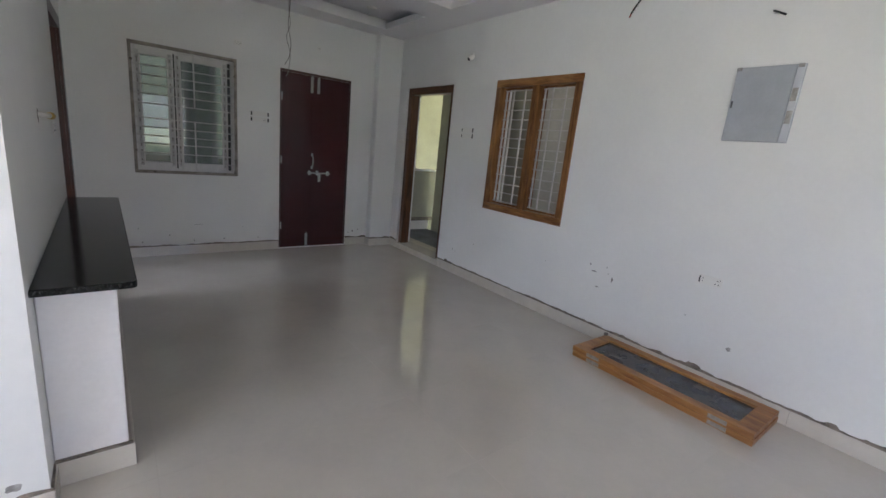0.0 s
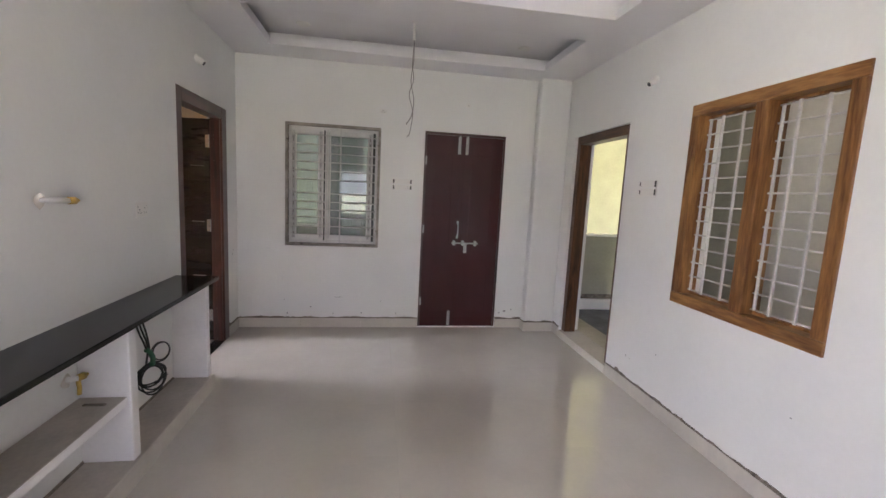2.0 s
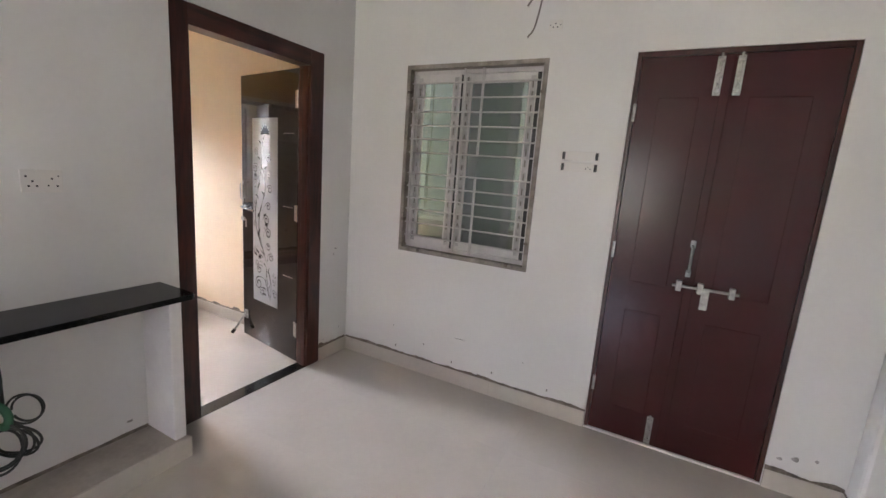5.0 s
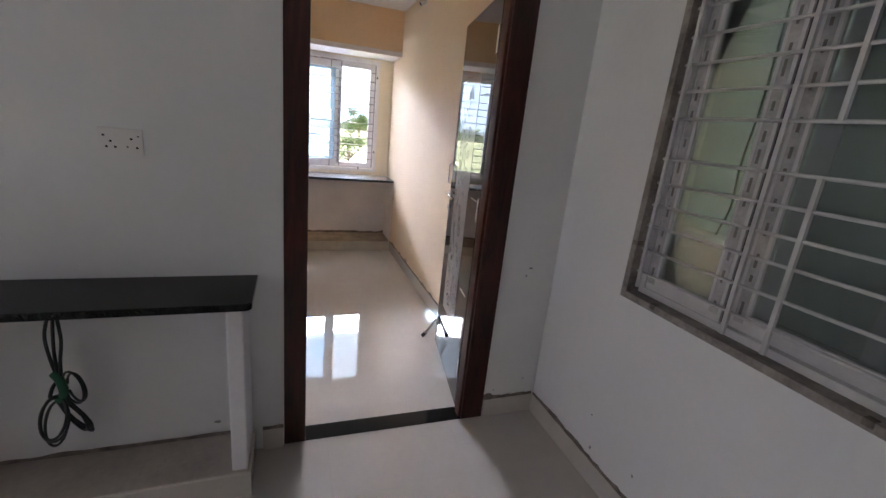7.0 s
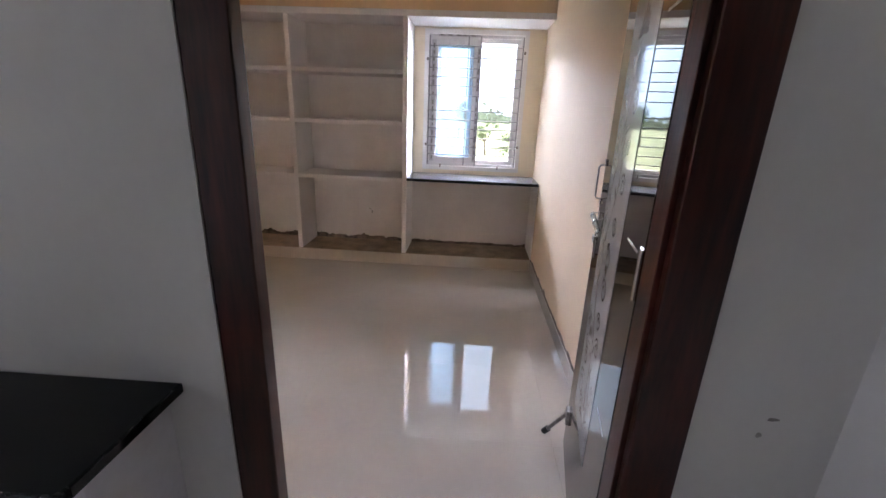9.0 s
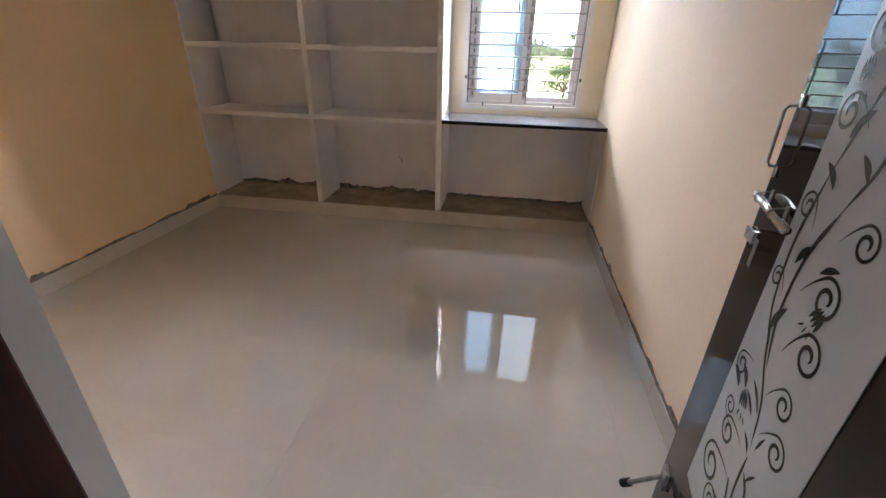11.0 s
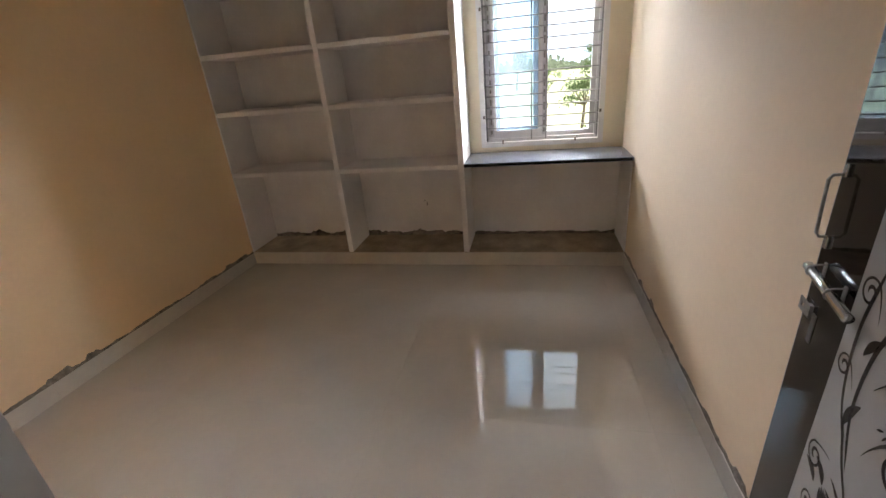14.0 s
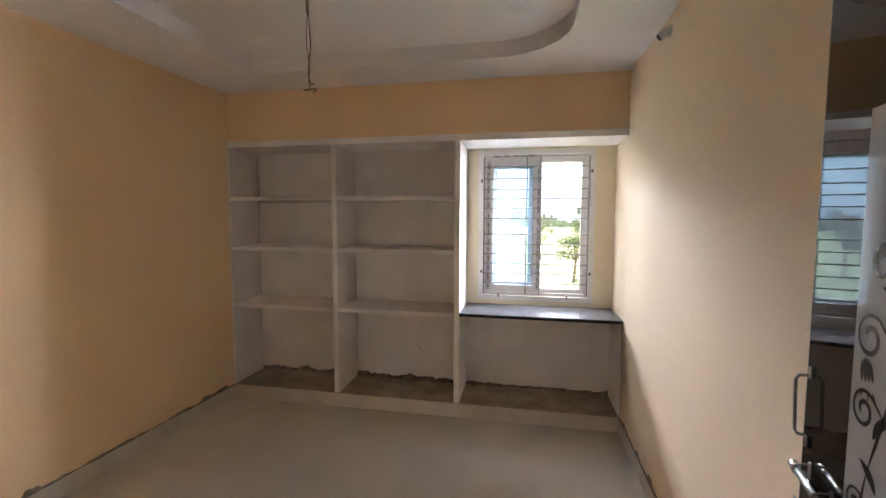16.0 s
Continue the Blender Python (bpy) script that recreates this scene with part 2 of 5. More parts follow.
def box(x0, x1, y0, y1, z0, z1, bevel=0.0, bm=None):
    own = bmesh.new()
    bmesh.ops.create_cube(own, size=1.0, matrix=Matrix.Translation(((x0 + x1) / 2, (y0 + y1) / 2, (z0 + z1) / 2)) @ Matrix.Diagonal((abs(x1 - x0), abs(y1 - y0), abs(z1 - z0), 1)))
    if bevel:
        bmesh.ops.bevel(own, geom=own.edges[:], offset=bevel, segments=2, profile=0.5, affect="EDGES")
    if bm is None:
        return own
    return join(bm, own)


def join(bm, other):
    me = bpy.data.meshes.new("joined")
    other.to_mesh(me)
    other.free()
    bm.from_mesh(me)
    bpy.data.meshes.remove(me)
    return bm


def cells(xs, ys, zs, full, bm=None):
    """One closed mesh of the grid's cells for which full(middle of the cell) holds."""
    bm = bm or bmesh.new()
    got, verts = {}, {}
    for i in range(len(xs) - 1):
        for j in range(len(ys) - 1):
            for k in range(len(zs) - 1):
                got[i, j, k] = full((xs[i] + xs[i + 1]) / 2, (ys[j] + ys[j + 1]) / 2, (zs[k] + zs[k + 1]) / 2)

    def v(i, j, k):
        if (i, j, k) not in verts:
            verts[i, j, k] = bm.verts.new((xs[i], ys[j], zs[k]))
        return verts[i, j, k]

    sides = {(-1, 0, 0): ((0, 0, 0), (0, 0, 1), (0, 1, 1), (0, 1, 0)), (1, 0, 0): ((1, 0, 0), (1, 1, 0), (1, 1, 1), (1, 0, 1)),
             (0, -1, 0): ((0, 0, 0), (1, 0, 0), (1, 0, 1), (0, 0, 1)), (0, 1, 0): ((0, 1, 0), (0, 1, 1), (1, 1, 1), (1, 1, 0)),
             (0, 0, -1): ((0, 0, 0), (0, 1, 0), (1, 1, 0), (1, 0, 0)), (0, 0, 1): ((0, 0, 1), (1, 0, 1), (1, 1, 1), (0, 1, 1))}
    for (i, j, k), f in got.items():
        if f:
            for (a, b, c), q in sides.items():
                if not got.get((i + a, j + b, k + c)):
                    bm.faces.new([v(i + d, j + e, k + g) for d, e, g in q])
    return bm


def wall_with(axis, a0, a1, u0, u1, z0, z1, holes):
    """A wall from a0 to a1 in its thickness along axis ('x' or 'y'), from u0 to u1 along its run, with holes (u, u, z, z)."""
    us = sorted({u0, u1, *[h[0] for h in holes], *[h[1] for h in holes]})
    zs = sorted({z0, z1, *[h[2] for h in holes], *[h[3] for h in holes]})

    def full(x, y, z):
        u = y if axis == "x" else x
        return not any(h[0] < u < h[1] and h[2] < z < h[3] for h in holes)

    return cells([a0, a1], us, zs, full) if axis == "x" else cells(us, [a0, a1], zs, full)


def rod(bm, p, q, r, n=8):
    p, q = Vector(p), Vector(q)
    d = q - p
    bmesh.ops.create_cone(bm, cap_ends=True, segments=n, radius1=r, radius2=r, depth=d.length, matrix=Matrix.Translation((p + q) / 2) @ d.to_track_quat("Z", "Y").to_matrix().to_4x4())
    return bm


def cone(bm, p, q, r1, r2, n=8):
    p, q = Vector(p), Vector(q)
    d = q - p
    bmesh.ops.create_cone(bm, cap_ends=True, segments=n, radius1=r1, radius2=r2, depth=d.length, matrix=Matrix.Translation((p + q) / 2) @ d.to_track_quat("Z", "Y").to_matrix().to_4x4())
    return bm


def tube(bm, pts, r, n=6):
    """A round cord through points."""
    pts = [Vector(p) for p in pts]
    rings = []
    up = Vector((0.3, 0.5, 0.81))
    for i, p in enumerate(pts):
        d = (pts[min(i + 1, len(pts) - 1)] - pts[max(i - 1, 0)]).normalized()
        a = d.cross(up)
        if a.length < 0.05:
            a = d.cross(Vector((1, 0, 0)))
        a.normalize()
        b = d.cross(a)
        rings.append([bm.verts.new(p + r * (math.cos(t) * a + math.sin(t) * b)) for t in [2 * math.pi * k / n for k in range(n)]])
    for s, e in zip(rings, rings[1:]):
        for k in range(n):
            bm.faces.new((s[k], s[(k + 1) % n], e[(k + 1) % n], e[k]))
    bm.faces.new(rings[0][::-1])
    bm.faces.new(rings[-1])
    return bm


def curve(ctrl, steps=10):
    """Points on a smooth curve through the control points."""
    c = [Vector(p) for p in ctrl]
    c = [c[0] * 2 - c[1], *c, c[-1] * 2 - c[-2]]
    out = []
    for i in range(1, len(c) - 2):
        for k in range(steps):
            t = k / steps
            out.append(0.5 * (2 * c[i] + (c[i + 1] - c[i - 1]) * t + (2 * c[i - 1] - 5 * c[i] + 4 * c[i + 1] - c[i + 2]) * t * t + (3 * c[i] - c[i - 1] - 3 * c[i + 1] + c[i + 2]) * t ** 3))
    return out + [c[-2]]


# ---- plan ----
EX = 3.39           # hall's east wall face
NY = 5.50           # hall's north wall face
SY = -1.70          # hall's south wall face
WX = -3.20          # west wall of the hall's south part
WALL_END = 1.99     # where the west wall ends and the hall widens
HZ = 2.73           # hall's lower ceiling
BN, BS = 5.335, 2.180   # bedroom's north and south wall faces
BF, BB = -3.045, -3.46  # bedroom's shelf front and back wall face
BZ = 2.57
TOP = 3.05
W1 = (0.456, 1.405, 0.875, 2.12)     # window in the north wall
D1 = (1.862, 2.738, 0.0, 2.125)      # double door in the north wall
W2 = (2.504, 3.52, 0.840, 2.125)     # wooden window in the east wall
D3 = (4.23, 5.205, 0.0, 2.13)        # doorway in the east wall
D2 = (4.212, 5.195, 0.0, 2.14)        # bedroom doorway in the west wall
W3 = (4.245, 5.185, 0.860, 2.112)     # bedroom window

solid("wall_north", wall_with("y", NY, NY + 0.23, -0.127, EX + 0.22, 0.0, TOP, [W1, D1]), WHITE, "off-white painted plaster wall with scuffs", "wall", "structure")
solid("wall_east", wall_with("x", EX, EX + 0.22, SY - 0.2, NY, 0.0, TOP, [W2, D3]), WHITE, "off-white painted plaster wall with scuffs", "wall", "structure")
solid("wall_west", wall_with("x", -0.128, 0.0, WALL_END, NY, 0.0, TOP, [D2]), WHITE, "off-white painted plaster wall with bedroom doorway", "wall", "structure")
solid("wall_south", wall_with("y", SY - 0.2, SY, WX, EX, 0.0, TOP, [(0.3, 1.8, 0.8, 2.0)]), WHITE, "off-white plaster wall with wide balcony opening", "wall", "structure")
solid("wall_hall_west", wall_with("x", WX - 0.2, WX, SY - 0.2, WALL_END, 0, TOP, [(-0.7, 0.9, 0.5, 2.0)]), WHITE, "off-white plaster wall with wide balcony opening", "wall", "structure")
solid("pillar", box(3.05, EX, 5.37, NY, 0, HZ, 0.018), WHITE, "off-white plastered corner pillar beside the doors", "pillar", "structure")

# bedroom shell
solid("wall_bedroom_north", box(BB - 0.2, -0.129, BN, BN + 0.2, 0, TOP), PEACHLIT, "peach painted bedroom wall", "wall", "structure")
SKEW = 0.036   # slant of the south wall, set to fit the camera's view
def slanted_wall():
    bm = bmesh.new()
    ring = [bm.verts.new((x, y, 0)) for x, y in ((BB - 0.2, WALL_END), (-0.129, WALL_END), (-0.129, BS - SKEW * (-0.129 - BF)), (BF, BS), (BB - 0.2, BS))]
    up = bmesh.ops.extrude_face_region(bm, geom=[bm.faces.new(ring)])["geom"]
    for v in up:
        if isinstance(v, bmesh.types.BMVert):
            v.co.z = TOP
    bmesh.ops.recalc_face_normals(bm, faces=bm.faces)
    return bm


solid("wall_bedroom_south", slanted_wall(), PEACH, "peach painted bedroom wall", "wall", "structure")
solid("wall_bedroom_west", wall_with("x", BB - 0.2, BB, BS, BN, 0.0, TOP, [W3]), PALE, "pale cream outer wall behind the shelves", "wall", "structure")
solid("wall_bedroom_east", wall_with("x", -0.132, -0.1285, 2.0, BN, 0.0, TOP, [(D2[0] - 0.012, D2[1] + 0.012, 0.0, D2[3] + 0.012)]), PEACH, "peach painted bedroom side of the partition", "wall", "structure")
solid("beam_over_shelves", box(BB + 0.003, BF - 0.012, BS, BN, 2.178, TOP - 0.02), PEACH, "peach painted wall band above the shelves", "beam", "structure")

# ceilings
def hall_ceiling():
    xs = [WX - 0.2, 0.24, 0.40, 2.98, 3.14, EX + 0.2]
    ys = [SY - 0.2, 0.9, 1.06, 3.71, 3.87, 4.29, 4.45, 5.14, 5.30, NY + 0.2]
    zs = [HZ, HZ + 0.065, HZ + 0.15, TOP + 0.15]

    def full(x, y, z):
        if z > HZ + 0.15:
            return True
        grow = 0.16 if z > HZ + 0.065 else 0.0
        for y0, y1 in ((1.06, 3.87), (4.29, 5.14)):
            if 0.40 - grow < x < 2.98 + grow and y0 - grow < y < y1 + grow:
                return False
        return True

    return cells(xs, ys, zs, full)


solid("ceiling_hall", hall_ceiling(), CEIL, "white plasterboard ceiling with sunken cove panels", "ceiling", "structure")


def bedroom_ceiling():
    """A border with a sunken panel whose north corners are round."""
    bm = bmesh.new()
    x0, x1, y0, y1, r = -2.66, -0.75, 2.70, 4.87, 0.42
    ox0, ox1, oy0, oy1 = BB - 0.1, -0.135, BS - 0.17, BN + 0.1

    def face(pts):
        bm.faces.new([bm.verts.new(p) for p in pts])

    for a, b, c, d in ((ox0, ox1, oy0, y0), (ox0, ox1, y1, oy1), (ox0, x0, y0, y1), (x1, ox1, y0, y1)):
        face([(a, c, BZ), (b, c, BZ), (b, d, BZ), (a, d, BZ)])
    arc_e = [(x1 - r + r * math.cos(a), y1 - r + r * math.sin(a)) for a in [math.pi / 2 * k / 14 for k in range(15)]]
    arc_w = [(x0 + r + r * math.cos(a), y1 - r + r * math.sin(a)) for a in [math.pi / 2 + math.pi / 2 * k / 14 for k in range(15)]]
    for corner, arc in (((x1, y1), arc_e), ((x0, y1), arc_w)):
        for p, q in zip(arc, arc[1:]):
            face([(*corner, BZ), (*p, BZ), (*q, BZ)])
    ring = [(x1, y0), *arc_e, *arc_w, (x0, y0)]
    for p, q in zip(ring, ring[1:] + ring[:1]):
        face([(*p, BZ), (*q, BZ), (*q, BZ + 0.10), (*p, BZ + 0.10)])
    face([(*p, BZ + 0.10) for p in ring])
    face([(ox0, oy0, TOP), (ox1, oy0, TOP), (ox1, oy1, TOP), (ox0, oy1, TOP)])
    bmesh.ops.remove_doubles(bm, verts=bm.verts[:], dist=0.0002)
    return bm


solid("ceiling_bedroom", bedroom_ceiling(), CEIL, "white plasterboard ceiling with round-cornered tray", "ceiling", "structure")
# unseen masses added above the rooms to block the sun
solid("roof_slab", box(BB - 0.2, EX + 0.25, SY - 1.4, NY + 0.25, TOP + 0.16, TOP + 0.3), GREYWALL, "unseen roof slab, added to keep the sun out", "roof", "structure")
solid("upper_storey", box(BB - 0.2, EX + 0.22, SY - 0.2, NY + 0.23, TOP + 0.3, 9.5), GREYWALL, "unseen block above the roof, added to shade the neighbouring walls", "wall", "structure")

# floors: a bed of mortar, with the tiles laid on it at the end of the file
FLOOR = solid("floor", cells([WX - 0.2, -0.13, EX + 0.22], [SY - 0.2, WALL_END, NY + 0.23], [-0.15, -0.0125], lambda x, y, z: True), SKIRT, "glossy beige vitrified tile floor", "floor", "structure")
FLOOR_BED = solid("floor_bedroom", box(BB - 0.2, -0.13, WALL_END + 0.002, BN + 0.2, -0.148, -0.0125), SKIRT, "glossy beige vitrified tile floor", "floor", "structure")

# ---- outside ----
solid("ground", cells([-400, 400], [-400, 400], [-3.7, -3.5], lambda x, y, z: True), GRASS, "wide green grassy field", "ground", "structure")
solid("utility_floor", cells([-1.2, EX + 0.22, 4.0, 5.0], [SY - 2, NY + 0.23, 6.40], [-0.2, -0.02], lambda x, y, z: not (x < EX + 0.22 and y < NY + 0.23) and not (x > 4.0 and y < 20 and y > 6.5) and x < 4.0), OUTFLOOR, "beige cement corridor floor", "floor", "structure")
solid("duct_floor", box(4.0, 4.75, SY - 2, 6.40, -0.2, -0.026), DARKFLOOR, "dark grey cement floor", "floor", "structure")
PARAPET = solid("parapet", box(-1.2, 4.9, 6.40, 6.52, -0.2, 1.002), YELLOW, "yellow painted parapet wall of the utility corridor", "parapet", "structure")
part("coping", box(-1.2, 4.9, 6.385, 6.53, 1.002, 1.032, 0.004), LEDGE, PARAPET, "white coping")
part("cement_band", box(-1.2, 4.9, 6.393, 6.402, 0.126, 0.19), CEMENT, PARAPET, "raw cement band")
part("kerb", box(-1.2, 4.75, 6.34, 6.402, -0.02, 0.126, 0.01), LEDGE, PARAPET, "white washed kerb")
# neighbouring walls rise far above what is seen, to hold off sun and sky
solid("corridor_wall", box(4.75, 4.9, SY - 2, 4.25, -3.5, 10), GREYWALL, "pale grey painted neighbouring wall", "wall", "structure")
solid("corridor_wall_yellow", box(4.75, 4.9, 4.25, 6.25, -3.5, 10), YELLOW, "yellow painted neighbouring wall", "wall", "structure")
# three unseen slabs, added to cut the sky light outside door and windows
solid("corridor_slab", box(EX + 0.22, 4.75, 4.6, 8.15, 2.95, 3.1), GREYWALL, "unseen slab added to darken the corridor", "roof", "structure")
solid("utility_slab", box(-1.2, EX + 0.219, NY + 0.25, 8.15, 2.95, 3.1), GREYWALL, "unseen slab added to darken the utility balcony", "roof", "structure")
solid("neighbour_slab", box(4.902, 9, 4.5, 8.32, 2.95, 3.1), GREYWALL, "unseen slab added to darken the neighbouring passage", "roof", "structure")
solid("neighbour_house_wall", box(3.2, 9, 8.6, 8.9, -3.5, 9.5), YELLOW, "pale yellow wall of the neighbouring house", "wall", "structure")
solid("neighbour_wall_grey", box(-6, 3.2, 8.6, 8.9, -3.5, 9.5), PALEGREEN, "weathered pale green-grey neighbouring wall", "wall", "structure")
cable = thing("outdoor_cable", (0.08, 6.46, 1.032), "black cable trailing over the white parapet coping", "cable")
part("cord", tube(bmesh.new(), curve([(0.065, 6.455, 1.036), (0.085, 6.450, 1.10), (0.108, 6.450, 1.20), (0.098, 6.450, 1.42), (0.112, 6.455, 1.75), (0.105, 6.46, 2.3), (0.105, 6.46, 2.949)], 8), 0.006, 6), CABLE, cable, smooth=True)

# added wall that stops the bedroom lamps from lighting the utility balcony
solid("utility_end_wall", box(-1.4, -1.2, NY + 0.232, 8.6, -3.5, 10), PALEGREEN, "pale green wall added to block spill from the bedroom lamps", "wall", "structure")

# bright haze over the plain, far to the west
hz = bpy.data.materials.new("bright_hazy_sky")
hz.use_nodes = True
hn = hz.node_tree.nodes
hn.remove(hn["Principled BSDF"])
em = hn.new("ShaderNodeEmission")
em.inputs[0].default_value, em.inputs[1].default_value = (0.68, 0.84, 1.0, 1), 0.68
hz.node_tree.links.new(em.outputs[0], hn["Material Output"].inputs[0])
solid("backdrop", box(-380, -378, -330, 330, -3.4, 620), hz, "bright hazy sky low over the plain", "sky", "structure")

# ---- doors ----
def reveal(name, x0, x1, y0, y1, z0, z1, material):
    return solid(name, box(x0, x1, y0, y1, z0, z1, 0.002), material, "plastered edge of the bedroom doorway", "trim", "structure")


# bedroom doorway: frame, black threshold, plaster edges
reveal("trim_reveal_north", -0.133, -0.101, 5.128, D2[1], 0, 2.14, WHITE)
reveal("trim_reveal_head", -0.133, -0.101, D2[0], 5.128, 2.055, 2.14, WHITE)
FRAME2 = thing("door_frame", (-0.05, 4.70, 0), "dark brown varnished wooden door frame of the bedroom", "door frame", "", "structure")
for y0, y1, back in ((D2[0] + 0.001, 4.304, -0.040), (5.082, D2[1] - 0.001, -0.100)):
    part("jamb", box(back, 0.006, y0, y1, 0, D2[3] - 0.001, 0.003), FRAMEDARK, FRAME2)
part("stop_bead", box(-0.062, -0.012, 5.070, 5.083, 0, 2.04, 0.002), FRAMEDARK, FRAME2)
part("head", box(-0.100, 0.006, 4.304, 5.082, 2.042, D2[3] - 0.001, 0.003), FRAMEDARK_Y, FRAME2)
solid("threshold", box(-0.098, 0.002, 4.305, 5.081, -0.012, 0.0025, 0.001), GRANITE, "black granite strip across the bedroom doorway", "threshold", "structure")

# bedroom door leaf, open against the north wall
HINGE, FREE = Vector((-0.106, 5.083, 0)), Vector((-0.862, 5.207, 0))
ANGLE = math.degrees(math.atan2(FREE.y - HINGE.y, FREE.x - HINGE.x))
LEAFM = pose(HINGE.x, HINGE.y, 0, 0, 0, ANGLE)
DOOR2 = thing("door_leaf", LEAFM, "dark brown laminate bedroom door, open, with white etched floral inlay", "door", "", "structure")
LW = 0.735


def on_leaf(bm):
    bm.transform(LEAFM)
    return bm


slab2 = part("slab", on_leaf(box(0, LW, -0.034, 0, 0.008, 2.034, 0.002)), LAMINATE, DOOR2)
part("edge_strip", on_leaf(box(LW, LW + 0.004, -0.033, -0.001, 0.008, 2.034, 0.001)), DULLSTEEL, DOOR2, "pale worn edge band")
P0, P1, PZ0, PZ1 = 0.240, 0.576, 0.345, 1.728
inlay = part("inlay", on_leaf(box(P0, P1, 0.0, 0.0016, PZ0, PZ1)), LEAFWHITE, DOOR2, "white glossy inlay with dark floral scrolls")
for z in (0.62, 1.12, 1.62):
    part("inlay_strip", on_leaf(box(0.05, 0.17, 0.0, 0.001, z, z + 0.006)), DULLSTEEL, DOOR2, "thin metal inlay strip")


def ribbon(bm, pts, w0, w1, y=0.0022):
    """A flat brush stroke on the inlay through (x, z) points, swelling from w0 to w1 and pointed at both ends."""
    n, last = len(pts), None
    for i, (x, z) in enumerate(pts):
        a, b = pts[max(i - 1, 0)], pts[min(i + 1, n - 1)]
        dx, dz = b[0] - a[0], b[1] - a[1]
        s = math.hypot(dx, dz) or 1
        t = i / (n - 1)
        w = (w0 + (w1 - w0) * t) / 2 * min(1, 0.15 + 6 * t, 0.15 + 6 * (1 - t))
        row = [bm.verts.new((x - dz / s * w, y, z + dx / s * w)), bm.verts.new((x + dz / s * w, y, z - dx / s * w))]
        if last:
            bm.faces.new((last[0], last[1], row[1], row[0]))
        last = row


def spiral(bm, x, z, aim, r, side, w=0.008):
    """A tendril that leaves (x, z) in the direction aim and rolls up to one side."""
    pts, a = [(x, z)], aim
    r *= 1.22
    reach = r * 2.1
    for k in range(8):
        pts.append((pts[-1][0] + math.cos(a) * reach / 8, pts[-1][1] + math.sin(a) * reach / 8))
        a += side * 0.05
    rr = r
    for k in range(44):
        a += side * 0.215
        rr = r * (1 - 0.0185 * k)
        pts.append((pts[-1][0] + math.cos(a) * rr * 0.215, pts[-1][1] + math.sin(a) * rr * 0.215))
    lo, hi = min(p[0] for p in pts), max(p[0] for p in pts)
    push = max(0, P0 + 0.012 - lo) - max(0, hi - P1 + 0.012)
    ribbon(bm, [(p[0] + push, p[1]) for p in pts], w * 0.55, w)


def petal(bm, x, z, ang, ln, wd, bend=0.0):
    pts = [(x + math.cos(ang + bend * t) * ln * t, z + math.sin(ang + bend * t) * ln * t) for t in [k / 7 for k in range(8)]]
    n, last = len(pts), None
    for i, (px, pz) in enumerate(pts):
        w = wd * math.sin(math.pi * (0.05 + 0.92 * i / (n - 1))) / 2
        g = ang + bend * i / (n - 1)
        row = [bm.verts.new((px - math.sin(g) * w, 0.0022, pz + math.cos(g) * w)), bm.verts.new((px + math.sin(g) * w, 0.0022, pz - math.cos(g) * w))]
        if last:
            bm.faces.new((last[0], last[1], row[1], row[0]))
        last = row


def bud(bm, x, z, ang):
    for k in range(4):
        petal(bm, x + 0.010 * (k - 1.5) * math.sin(ang), z - 0.010 * (k - 1.5) * math.cos(ang), ang + 0.10 * (k - 1.5), 0.040 - 0.004 * abs(k - 1.5), 0.009)
    for k in range(3):
        petal(bm, x - 0.012 * math.cos(ang) + 0.012 * (k - 1) * math.sin(ang), z - 0.012 * math.sin(ang), ang + math.pi + 0.5 * (k - 1), 0.018, 0.004)


